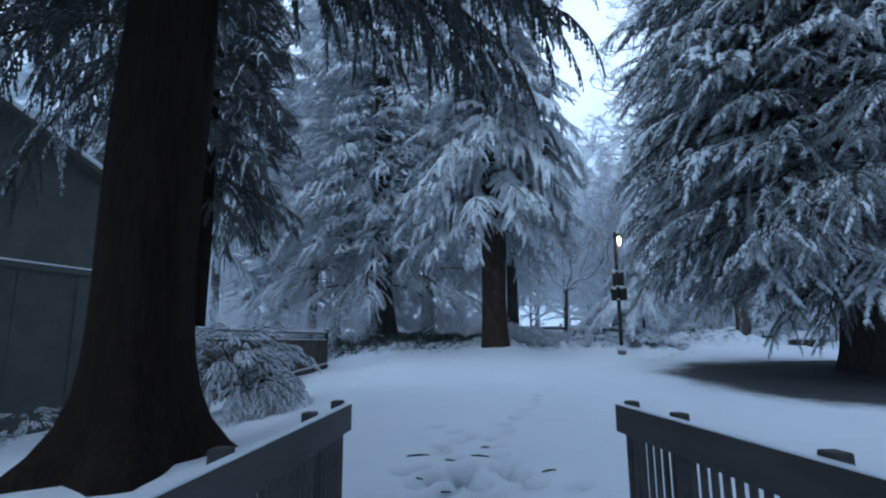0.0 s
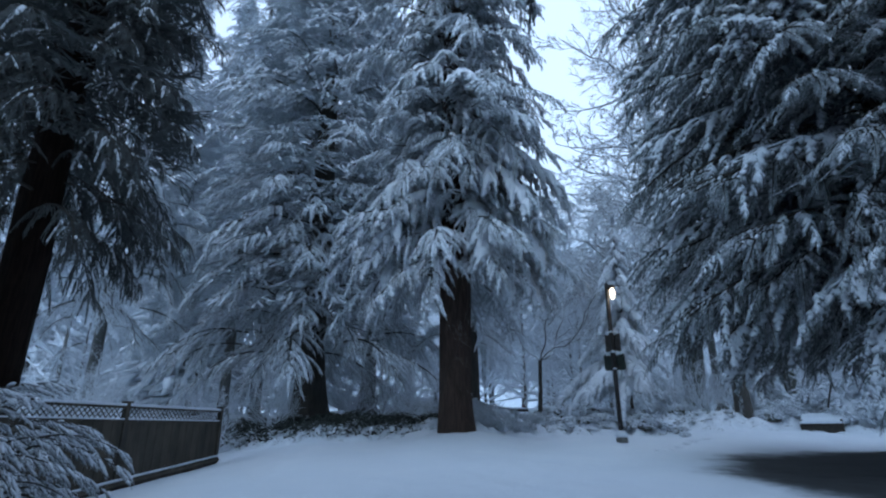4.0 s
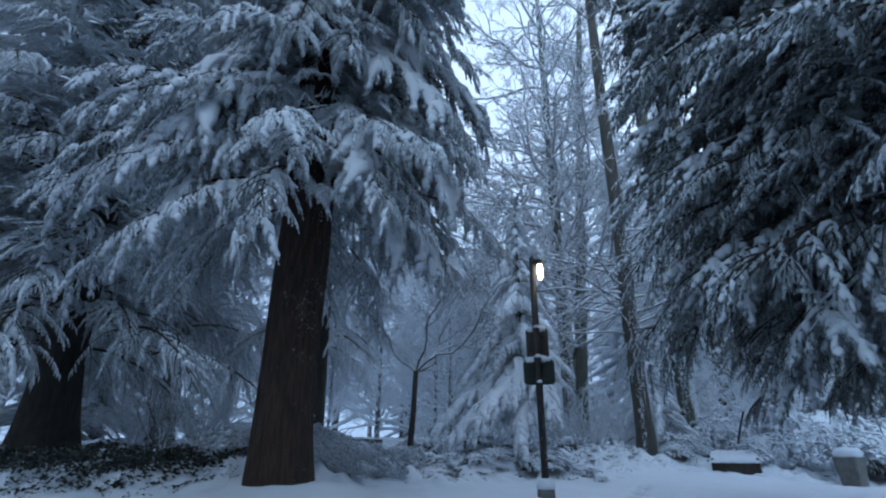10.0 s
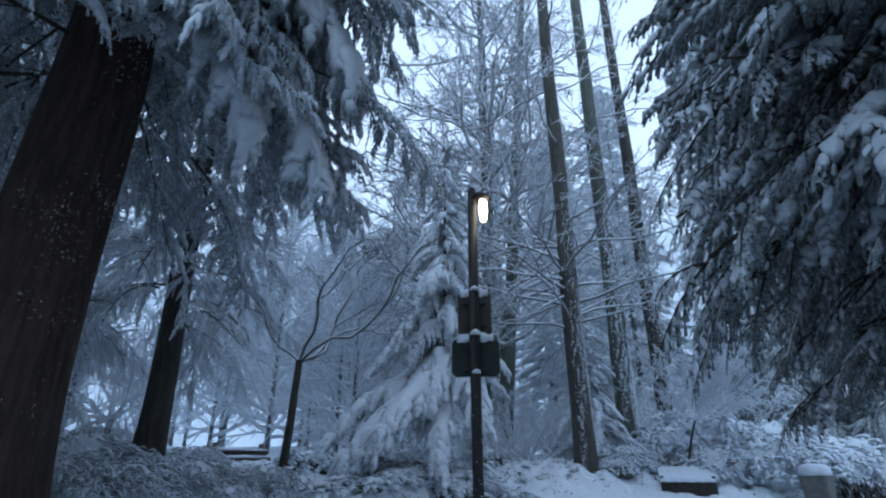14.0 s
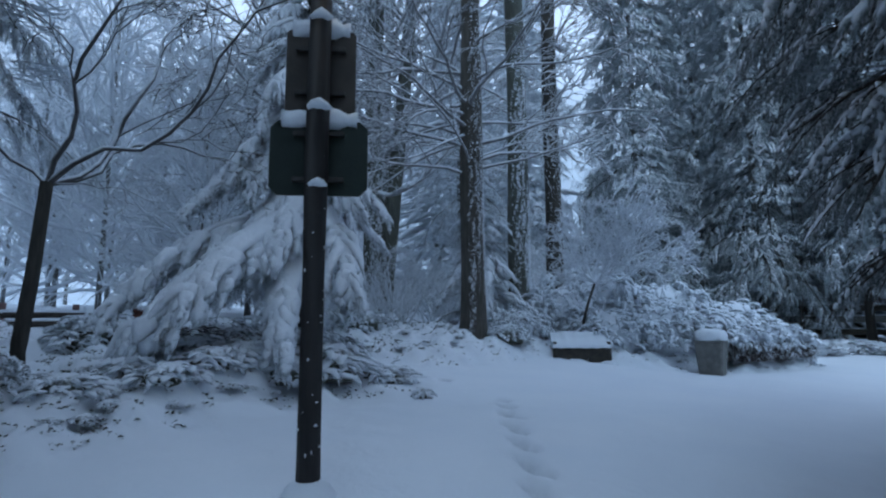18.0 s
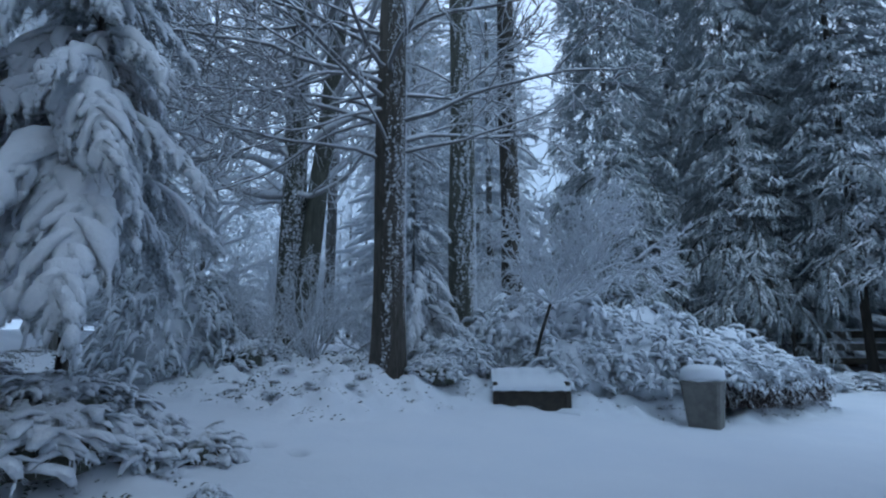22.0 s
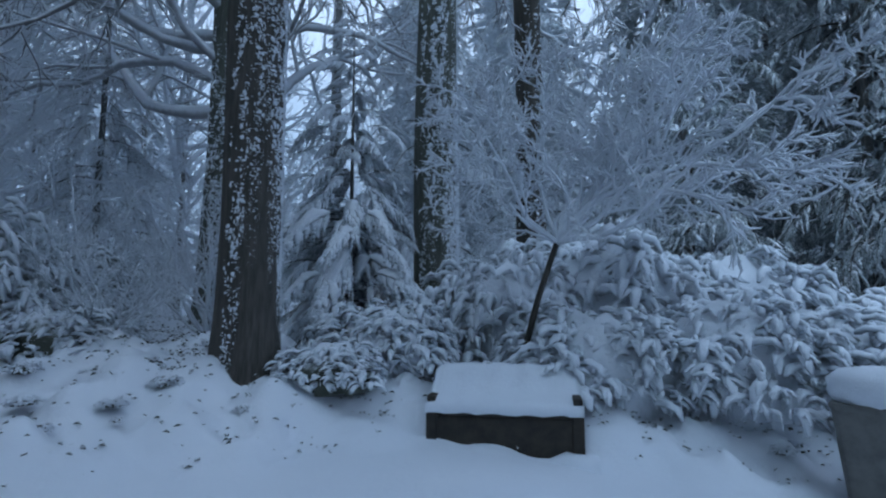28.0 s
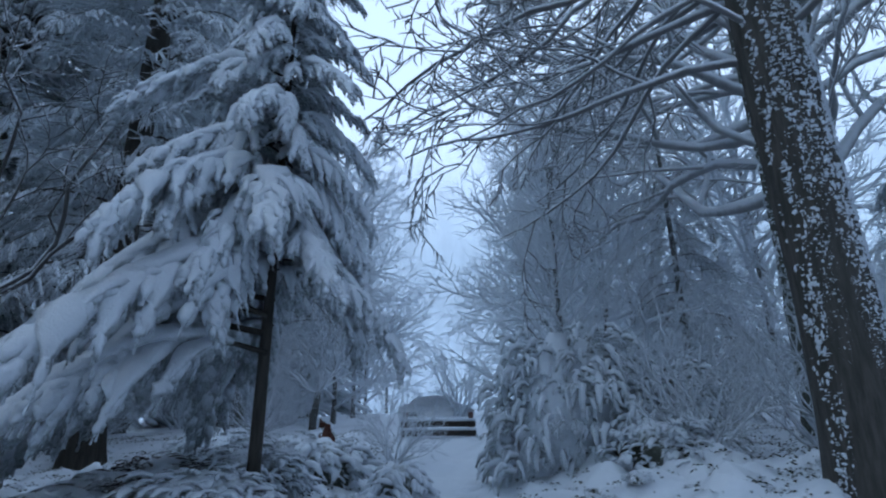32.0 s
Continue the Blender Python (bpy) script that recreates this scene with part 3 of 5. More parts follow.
great_boughs = sprays_of("bough_sweeping", 6, 660, [needles_deep, bark_dark, snow_shelf], droop=0.6, hang=1.1, snow=0.3, lump=0.0085, subs=21, pin=0.052, width=0.0075, pins=12)
great_loads = sprays_of("bough_sweeping_laden", 4, 670, [needles_deep, bark_dark, snow_shelf], droop=0.6, hang=1.2, snow=0.9, lump=0.014, subs=20, pin=0.055, width=0.0075, pins=11, mantle=0.022)
great_few = sprays_of("bough_sweeping_snowy", 2, 676, [needles_deep, bark_dark, snow_shelf], droop=0.6, hang=1.2, snow=0.85, lump=0.011, subs=22, pin=0.05, width=0.0075, pins=12)
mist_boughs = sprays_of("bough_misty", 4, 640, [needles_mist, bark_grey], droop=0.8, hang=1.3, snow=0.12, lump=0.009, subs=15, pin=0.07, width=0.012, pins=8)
weep_boughs = sprays_of("bough_weeping", 6, 645, [needles_far, bark_dark], droop=1.15, hang=1.5, snow=1.0, lump=0.030, subs=14, pin=0.13, width=0.016, pins=6, sub_len=0.27, mantle=0.085)
cypress_boughs = sprays_of("bough_cypress", 5, 680, [needles_blue, bark_dark, needles_far], droop=0.9, hang=1.6, snow=0.3, lump=0.010, subs=17, pin=0.07, width=0.011, pins=9)


def clump_mesh(name, seed, mats, n=300, size=0.3, fat=0.055, needles=3, droop=1.8):
    """A dome one metre wide and high, covered with drooping snow-laden sprigs over a solid inner core, dark in some
    clumps so that the gaps read as shade.
    """
    rng = random.Random(seed)
    k = MB()
    ring = 14
    o = []
    for c, e in ((0.60, -0.15), (0.70, 0.28), (0.52, 0.58), (0.25, 0.72)):
        o += [(math.cos(i * 0.4488) * c * rng.uniform(0.85, 1.1), math.sin(i * 0.4488) * c * rng.uniform(0.85, 1.1), e * rng.uniform(0.9, 1.1)) for i in range(ring)]
    k.add(o, [(j * ring + i, j * ring + (i + 1) % ring, (j + 1) * ring + (i + 1) % ring, (j + 1) * ring + i) for j in range(3) for i in range(ring)] + [tuple(range(3 * ring, 4 * ring))], 1)
    ph = rng.uniform(0, 6)
    for i in range(n):
        e = 0.06 + 0.94 * (i + rng.random()) / n
        a = i * 2.399 + rng.uniform(-0.4, 0.4)
        c = math.sqrt(max(0.0, 1 - e * e)) ** 0.8
        bulge = 0.84 + 0.11 * math.sin(3 * a + ph) + 0.11 * math.sin(5 * a + 5 * e + ph) + rng.uniform(-0.13, 0.11)
        out = Vector((math.cos(a) * c, math.sin(a) * c, e))
        p = Vector((out.x * bulge, out.y * bulge, e * (0.80 + 0.5 * (bulge - 0.86)))) - out * size * 0.45
        turn = rng.uniform(-1.5, 1.5)
        d = Vector((math.cos(a + turn), math.sin(a + turn), 0.05 + 0.6 * e * rng.uniform(-0.3, 1.0)))
        big = rng.uniform(0.4, 1.6)
        got = lobe(k, p, d, size * big ** 0.8, fat * big, droop * rng.uniform(0.7, 2.2), 0, rng, 5, 3)
        fringe(k, got, fat * 1.2, needles, 0, rng)
        if rng.random() < 0.6:
            lobe(k, got[1], d + Vector((rng.uniform(-0.9, 0.9), rng.uniform(-0.9, 0.9), -0.2)), size * 0.55 * big, fat * 0.7, droop, 0, rng, 4, 2)
    return k.mesh(name, mats)


clumps = [clump_mesh("foliage", 700 + i, [foliage_clump, leaf_mat], 520 + 40 * i, 0.25 - 0.015 * i, 0.040 - 0.002 * i, 2, 2.8) for i in range(4)]
clumps_fine = [clump_mesh("foliage_fine", 740 + i, [foliage_clump, foliage_clump], 860, 0.19, 0.029, 3, 3.0) for i in range(3)]
clumps_small = [clump_mesh("foliage_small", 710 + i, [foliage_clump, leaf_mat], 130, 0.45, 0.075, 4) for i in range(3)]
clump_brown = clump_mesh("foliage_brown", 722, [brown_leaf, brown_leaf], 520, 0.2, 0.026, 4, 1.4)
clump_rhodo = clump_mesh("foliage_rhododendron", 724, [foliage_green, foliage_green], 1000, 0.17, 0.021, 6, 2.8)
clump_red = clump_mesh("foliage_dead", 720, [stump_red, stump_red], 60, 0.35, 0.09)


def crown_mesh(name, seed, mat, n):
    """The dense inside of a tall crown, one metre wide and high, of hanging sprays."""
    rng = random.Random(seed)
    k = MB()
    for i in range(n):
        e = (i + rng.random()) / n
        a = i * 2.399 + rng.uniform(-0.5, 0.5)
        r = (0.80 - 0.5 * e) * rng.uniform(0.5, 1.25)
        s = Vector((math.cos(a), math.sin(a), -0.002))
        p = Vector((s.x * r * 0.55, s.y * r * 0.55, e * 0.95))
        way = [p, p + s * r * 0.09 - Vector((0, 0, 0.002)), p + s * r * 0.16 - Vector((0, 0, 0.007)), p + s * r * 0.19 - Vector((0, 0, 0.013))]
        side = Vector((-s.y, s.x, 0)) * r * 0.11
        for j in range(18):
            u = rng.uniform(-2.0, 2.0)
            q = [w0 + side * u * (0.4 + 0.6 * m0) + Vector((rng.uniform(-0.03, 0.03), rng.uniform(-0.03, 0.03), rng.uniform(-0.006, 0.006))) for m0, w0 in enumerate(way)]
            c = Vector((-s.y, s.x, 0)).lerp(s, rng.uniform(0, 0.6)) * rng.uniform(0.006, 0.014)
            v = [x for w0, f0 in zip(q, (0.5, 1.0, 0.9, 0.1)) for x in (w0 - c * f0, w0 + c * f0)]
            k.add(v, [(0, 1, 3, 2), (2, 3, 5, 4), (4, 5, 7, 6)], 0, False)
    return k.mesh(name, [mat])


cypress_crown = crown_mesh("crown_inside", 730, needles_blue, 760)
cedar_crown = crown_mesh("crown_inside_cedar", 731, needles_far, 560)
mist_crown = crown_mesh("crown_inside_misty", 734, needles_mist, 420)
tops_crown = crown_mesh("crown_inside_great", 733, needles_deep, 620)
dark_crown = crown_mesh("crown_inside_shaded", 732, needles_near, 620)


def limb_mesh(name, seed, mat, depth=3, droop=0.0, thick=0.03, kids=6, wild=0.35, least=0.0035):
    """A bare limb one metre long along x, forked again and again."""
    rng = random.Random(seed)
    k = MB()

    def grow(p, d, length, r, level):
        n = 11 if level == 0 else (6 if level == 1 else 4)
        pts, rad = [p.copy()], [r]
        base = d.copy()
        for i in range(n):
            d = (d * 0.8 + base * 0.2 + Vector((rng.uniform(-1, 1), rng.uniform(-1, 1), rng.uniform(-1, 1) - droop)) * wild * 0.55).normalized()
            p = p + d * length / n
            pts.append(p.copy())
            rad.append(r * (1 - 0.75 * (i + 1) / n) * rng.uniform(0.9, 1.14))
        k.tube(pts, rad, 5 if level == 0 else (4 if level == 1 else 3), 0, 1.0, 0.0, rng, caps=False)
        if level < depth:
            for j in range(kids if level == 0 else kids - 1):
                t = 0.2 + 0.78 * (j + rng.random()) / kids
                i = min(int(t * n), n - 1)
                q = pts[i].lerp(pts[i + 1], t * n - i)
                e = (pts[i + 1] - pts[i]).normalized()
                side = e.cross(Vector((rng.uniform(-1, 1), rng.uniform(-1, 1), rng.uniform(-1, 1)))).normalized()
                grow(q, (e + side * rng.uniform(0.6, 1.2)).normalized(), length * rng.uniform(0.32, 0.58) * (1.15 - 0.5 * t), max(rad[i] * 0.55, least), level + 1)

    grow(Vector((0, 0, 0)), Vector((1, 0, 0.12)), 1.0, thick, 0)
    return k.mesh(name, [mat])


limbs = [limb_mesh("limb", 100 + i, twig_top, 3, 0.05, 0.0175, 6, 0.6, 0.0038) for i in range(5)]
hanging = [limb_mesh("limb_hanging", 120 + i, twig_bare, 3, 0.16, 0.0115, 5, 0.5) for i in range(4)]
frostlimbs = [limb_mesh("limb_frosted", 140 + i, twig_frost, 3, 0.0, 0.015, 5, 0.6) for i in range(4)]
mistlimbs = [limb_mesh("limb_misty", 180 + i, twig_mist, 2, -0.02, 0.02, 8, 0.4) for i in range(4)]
sprays = [limb_mesh("limb_frosty_spray", 190 + i, twig_frost, 3, 0.05, 0.016, 7, 0.5) for i in range(4)]
whitesprays = [limb_mesh("limb_white_spray", 196 + i, twig_white, 3, 0.0, 0.012, 7, 0.7, 0.0062) for i in range(4)]
upright = [limb_mesh("limb_upright", 160 + i, twig_dark, 3, -0.05, 0.0095, 5, 0.8, 0.0024) for i in range(4)]


def trunk_mesh(name, seed, height, r, mat, top=0.25, flare=0.5, lean=(0, 0), sides=16, rings=22, furrow=0.05, foot=1.3):
    rng = random.Random(seed)
    k = MB()
    ph = [rng.uniform(0, 6) for _ in range(6)]
    verts, faces = [], []
    for j in range(rings + 1):
        t = (j / rings) ** 1.6
        z = height * t - 0.3
        for i in range(sides):
            a = 2 * math.pi * i / sides
            fl = flare * math.exp(-max(z, 0) / (foot * r + 0.15)) * (1 + 0.45 * math.sin(5 * a + ph[0]) + 0.3 * math.sin(3 * a + ph[1]))
            rr = r * ((1 - t) + top * t) * (1 + fl + furrow * math.sin(9 * a + ph[2] + z * 0.4) + 0.04 * math.sin(2 * a + ph[3] + z))
            verts.append((math.cos(a) * rr + lean[0] * t + 0.06 * r * math.sin(z * 0.7 + ph[4]), math.sin(a) * rr + lean[1] * t, z))
    for j in range(rings):
        for i in range(sides):
            a, b = j * sides + i, j * sides + (i + 1) % sides
            faces.append((a, b, b + sides, a + sides))
    faces.append(tuple(range(rings * sides, (rings + 1) * sides)))
    k.add(verts, faces)
    return k.mesh(name, [mat])


def aim(az, pitch, roll=0.0):
    return Matrix.Rotation(az, 4, "Z") @ Matrix.Rotation(-pitch, 4, "Y") @ Matrix.Rotation(roll, 4, "X")


def conifer(name, x, y, label, height, r, n, radius, pool, seed, low=1.5, mat=bark_dark, pitch=(-0.2, 0.15), top_pitch=0.3, flare=0.4, lean=(0, 0), sector=None, z=None, group="", top=0.2, high=None, shape=None, extra=(), extra_pool=None, inner=0.75, floor=None, fill=None, outer=0.0, foot=1.3):
    """A conifer: its trunk, and n boughs whose reach at a height is radius(height)."""
    rng = random.Random(seed)
    z = g(x, y) if z is None else z
    tree = thing(name, (x, y, z), label, "tree", group)
    part("trunk", trunk_mesh("trunk", seed, height, r, mat, top, flare, lean, 24, 40, foot=foot), tree)
    for i in range(n):
        h = low + ((high or height * 0.97) - low) * ((i + rng.random()) / n) ** 1.1
        az = i * 2.399 + rng.uniform(-0.5, 0.5)
        if sector:
            az = rng.uniform(*sector)
        if floor:
            h = max(h, floor(az) + rng.uniform(0, 2.5))
        reach = radius(h) * rng.uniform(inner, 1.12) * (shape(az) if shape else 1.0)
        p = rng.uniform(*pitch) + top_pitch * (h / height)
        t = h / height
        r0 = rng.uniform(0, outer) * reach
        root = Vector((math.cos(az) * r0, math.sin(az) * r0, h - 0.22 * r0))
        az, reach = az + rng.uniform(-1.0, 1.0) * (r0 / reach), reach - 0.75 * r0
        m = Matrix.Translation((lean[0] * t + root.x, lean[1] * t + root.y, root.z)) @ aim(az, p, rng.uniform(-0.25, 0.25)) @ Matrix.Diagonal((reach, reach * rng.uniform(0.85, 1.15), reach * rng.uniform(0.85, 1.1), 1))
        tagged(part("bough", rng.choice(pool), tree, m=m), kind="stuff")
    if fill:
        mesh, z0, z1, wide = fill
        tagged(part("crown", mesh, tree, m=Matrix.Translation((0, 0, z0)) @ Matrix.Rotation(seed, 4, "Z") @ Matrix.Diagonal((wide, wide, z1 - z0, 1))), kind="stuff")
    for h, az, p, reach in extra:
        reach *= shape(radians(az)) if shape else 1.0
        m = Matrix.Translation((0, 0, h)) @ aim(radians(az), radians(p), rng.uniform(-0.3, 0.3)) @ Matrix.Scale(reach, 4)
        tagged(part("bough", rng.choice(extra_pool or pool), tree, m=m), kind="stuff")
    return tree


def bare_tree(name, x, y, label, height, r, n, reach, pool, seed, low=2.0, mat=bark_grey, pitch=(0.1, 0.8), lean=(0, 0), z=None, top=0.3, flare=0.25, sector=None, group=""):
    rng = random.Random(seed)
    z = g(x, y) if z is None else z
    tree = thing(name, (x, y, z), label, "tree", group)
    part("trunk", trunk_mesh("trunk", seed, height, r, mat, top, flare, lean, 12, 16), tree)
    for i in range(n):
        h = low + (height - low) * (i + rng.random()) / n
        t = h / height
        az = i * 2.399 + rng.uniform(-0.4, 0.4) if not sector else rng.uniform(*sector)
        s = reach * rng.uniform(0.7, 1.2) * (1.15 - 0.5 * t)
        m = Matrix.Translation((lean[0] * t, lean[1] * t, h - 0.3)) @ aim(az, rng.uniform(*pitch), rng.uniform(0, 6)) @ Matrix.Scale(s, 4)
        tagged(part("limb", rng.choice(pool), tree, m=m), kind="stuff")
    return tree


def shrub(name, x, y, label, w, h, n, pool, seed, category="shrub", group="", dz=0.0, up=(0.25, 1.2), dome=False, size=0.5, cover=None):
    """A shrub whose branches rise from its foot, or, as a dome, sit all over a low mound."""
    rng = random.Random(seed)
    ob = thing(name, (x, y, g(x, y) + dz), label, category, group)
    if cover:
        m = Matrix.Rotation(rng.uniform(0, 6), 4, "Z") @ Matrix.Diagonal((w * rng.uniform(0.95, 1.15), w * rng.uniform(0.9, 1.1), h, 1))
        tagged(part("foliage", rng.choice(cover), ob, m=m), kind="stuff")
    for i in range(n):
        az, p = i * 2.399 + rng.uniform(-0.3, 0.3), rng.uniform(*up)
        if dome:
            q = math.asin(min(1.0, rng.uniform(0.0, 1.0) ** 0.8))
            c = rng.uniform(0.35, 0.62)
            root = (math.cos(az) * math.cos(q) * w * c, math.sin(az) * math.cos(q) * w * c, max(0.05, math.sin(q) * h * c + 0.12 * h))
            s, p = size * (0.6 * w + 0.4 * h) * rng.uniform(0.75, 1.2), q * 0.75 - 0.05
        else:
            root = (rng.uniform(-0.12, 0.12) * w, rng.uniform(-0.12, 0.12) * w, 0.02)
            s = rng.uniform(0.7, 1.1) * (w * math.cos(p) ** 2 + h * math.sin(p) ** 2) * 1.05
        m = Matrix.Translation(root) @ aim(az, p, rng.uniform(-0.4, 0.4)) @ Matrix.Scale(s, 4)
        tagged(part("branch", rng.choice(pool), ob, m=m), kind="stuff")
    return ob


# ---- the great trees ----
def taper(r0, h, base=0.0, power=0.8):
    return lambda q: max(0.35, r0 * max(0.0, 1 - (q - base) / (h - base)) ** power)


# the last boughs, high over the bridge, are an unseen canopy added for shade
conifer("cedar_tree", -4.1, 7.35, "massive reddish-brown cedar with flared snow-dusted roots", 34, 0.66, 90, lambda h: 3.4 + 0.25 * h, shade_boughs, 1, shape=lambda a: 1.0 if math.sin(a) < 0.36 else 0.36 / math.sin(a), low=8.6, high=18, fill=(dark_crown, 11.5, 30, 4.0), mat=bark_shaded, pitch=(-0.2, 0.15), top_pitch=0.1, flare=1.0, top=0.5, foot=0.5,
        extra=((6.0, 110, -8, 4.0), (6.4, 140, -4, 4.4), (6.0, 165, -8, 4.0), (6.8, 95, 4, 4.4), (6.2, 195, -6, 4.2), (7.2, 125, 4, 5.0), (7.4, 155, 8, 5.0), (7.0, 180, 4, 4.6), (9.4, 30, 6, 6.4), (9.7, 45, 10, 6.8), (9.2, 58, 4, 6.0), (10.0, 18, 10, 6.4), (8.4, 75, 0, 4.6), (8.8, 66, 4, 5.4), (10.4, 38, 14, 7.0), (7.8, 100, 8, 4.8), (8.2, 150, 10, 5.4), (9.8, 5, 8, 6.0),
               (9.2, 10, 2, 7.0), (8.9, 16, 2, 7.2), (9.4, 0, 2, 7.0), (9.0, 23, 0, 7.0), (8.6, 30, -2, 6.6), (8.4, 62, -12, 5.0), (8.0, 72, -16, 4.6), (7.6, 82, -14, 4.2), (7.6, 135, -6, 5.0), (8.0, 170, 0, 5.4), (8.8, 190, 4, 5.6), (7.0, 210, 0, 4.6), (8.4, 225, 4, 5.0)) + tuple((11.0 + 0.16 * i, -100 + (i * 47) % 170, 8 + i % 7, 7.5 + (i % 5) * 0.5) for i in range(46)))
# cedars outside the view, added to shade the start of the walk
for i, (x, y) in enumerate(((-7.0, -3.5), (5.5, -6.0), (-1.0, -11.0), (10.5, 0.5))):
    conifer("cedar_tree", x, y, "tall dark cedar added out of view to shade the footbridge", 32, 0.45, 70, lambda h: 5.4, shade_boughs, 70 + i, outer=0.4, low=7.5, high=22, z=-0.2, fill=(dark_crown, 9.0, 30, 5.0), mat=bark_shaded, pitch=(-0.4, 0.0), top=0.5, group="cedars by the footbridge")
conifer("cedar_tree", -9.05, 19.2, "dark cedar with drooping shaded boughs behind the fence", 34, 0.5, 170, lambda h: 5.2, shade_boughs, 2, outer=0.5, low=6.6, high=22, fill=(dark_crown, 8.5, 30, 5.0), shape=lambda a: 1 - 0.3 * max(0.0, math.cos(a)), mat=bark_shaded, pitch=(-0.5, -0.05), top=0.5)
conifer("fir_tree", 2.32, 24.1, "tall fir with thick brown trunk and heavily snow-laden boughs", 40, 0.57, 330, lambda h: 4.6 - 0.03 * h, fir_boughs, 3, outer=0.6, fill=(cedar_crown, 7.0, 38, 3.0), low=5.6, high=24, mat=bark_red, pitch=(-0.45, 0.1), top_pitch=0.2, flare=0.14, top=0.2, inner=0.5,
        extra=((9.6, -50, -8, 4.4), (8.6, -30, -14, 4.6), (8.0, -62, -20, 4.0), (7.4, -12, -18, 4.4), (10.6, -22, 0, 4.6), (7.0, -40, -22, 3.6), (11.5, -45, 4, 4.4), (9.0, 5, -10, 4.6), (8.2, 20, -12, 4.4), (12.5, -75, 4, 4.2), (7.2, 200, -16, 4.2), (8.4, 220, -12, 4.4), (9.4, 190, -8, 4.6)), extra_pool=fir_loads)
conifer("cedar_tree", -4.0, 34.2, "broad cedar with snowy boughs reaching low over ivy", 42, 0.75, 340, lambda h: 7.4 - 0.10 * h, cedar_boughs, 4, outer=0.6, low=3.4, high=34, fill=(cedar_crown, 5.0, 40, 8.6), mat=bark_dark, pitch=(-0.12, 0.15), inner=0.5)
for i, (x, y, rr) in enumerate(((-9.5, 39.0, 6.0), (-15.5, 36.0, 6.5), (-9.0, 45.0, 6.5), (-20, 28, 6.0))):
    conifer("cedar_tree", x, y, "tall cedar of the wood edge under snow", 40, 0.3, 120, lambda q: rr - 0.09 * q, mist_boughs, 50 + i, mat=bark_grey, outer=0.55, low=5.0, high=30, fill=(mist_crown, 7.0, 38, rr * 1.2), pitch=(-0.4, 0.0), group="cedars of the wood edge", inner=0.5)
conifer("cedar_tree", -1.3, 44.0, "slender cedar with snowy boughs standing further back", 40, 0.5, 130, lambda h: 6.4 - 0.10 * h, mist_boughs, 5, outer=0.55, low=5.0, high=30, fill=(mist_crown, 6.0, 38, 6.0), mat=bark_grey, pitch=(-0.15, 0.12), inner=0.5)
conifer("cedar_tree", 4.3, 31.7, "narrow cedar with dark trunk and drooping snowy sprays", 30, 0.32, 150, lambda h: 3.6 - 0.07 * h, cedar_boughs[:3] + mist_boughs, 6, outer=0.5, low=3.6, high=26, fill=(mist_crown, 5.0, 28, 3.8), pitch=(-0.3, 0.05), inner=0.5)
great = conifer("great_conifer", 13.1, 16.6, "huge dark conifer with low sweeping snow-laden boughs", 36, 0.6, 380, lambda h: min(5.0 + 0.28 * h, 6.6) - 0.06 * max(0, h - 12), great_boughs, 7, outer=0.55, low=2.1, high=22, fill=(tops_crown, 4.2, 34, 7.2), mat=bark_dark, pitch=(-0.2, 0.12), top_pitch=0.2, shape=lambda a: 1 - 0.22 * max(0.0, math.sin(a)), floor=lambda a: 2.4 + 0.9 * max(0.0, math.cos(a - radians(130))), inner=0.55,
        extra=tuple((4.2 + 0.33 * i, 112 + (i * 29) % 125, 2 + (i * 5) % 9, 6.4 + 0.3 * (i % 4)) for i in range(34)) + tuple((3.9 + 0.12 * i, 104 + (i * 23) % 75, -6 + (i * 5) % 9, 5.2 + 0.35 * (i % 4)) for i in range(20)), extra_pool=great_boughs + great_loads)
for i, (q, az, p, reach) in enumerate(((7.4, 150, 4, 6.2), (8.2, 140, 6, 6.0), (9.2, 155, 8, 6.4), (6.6, 166, 6, 6.4), (10.2, 145, 10, 6.2), (11.2, 165, 12, 6.6), (3.8, 215, 2, 6.0), (7.0, 200, 8, 6.6), (9.4, 195, 10, 6.8), (3.4, 232, 2, 5.8), (12.4, 180, 14, 6.8), (3.6, 246, 4, 5.8), (4.2, 200, 4, 6.2), (6.8, 150, 2, 6.0), (7.4, 144, 4, 6.2), (8.2, 152, 6, 6.4), (6.2, 136, 0, 5.6), (9.2, 148, 8, 6.4), (6.6, 128, 0, 5.8), (7.8, 134, 4, 6.0), (10.0, 142, 10, 6.4))):
    tagged(part("bough", great_loads[i % 4], great, m=Matrix.Translation((0, 0, q)) @ aim(radians(az), radians(p), 0.2 * (-1) ** i) @ Matrix.Scale(reach, 4)), kind="stuff")
for i, (q, az, p, reach) in enumerate(((4.7, 157, 5, 6.7), (5.0, 163, 5, 6.5), (5.5, 155, 7, 6.8), (6.3, 160, 8, 6.8), (5.2, 147, 6, 6.6))):
    tagged(part("bough", (great_boughs[i % 6], great_few[i % 2])[i % 3 == 1], great, m=Matrix.Translation((0, 0, q)) @ aim(radians(az), radians(p), 0.2 * (-1) ** i) @ Matrix.Scale(reach, 4)), kind="stuff")
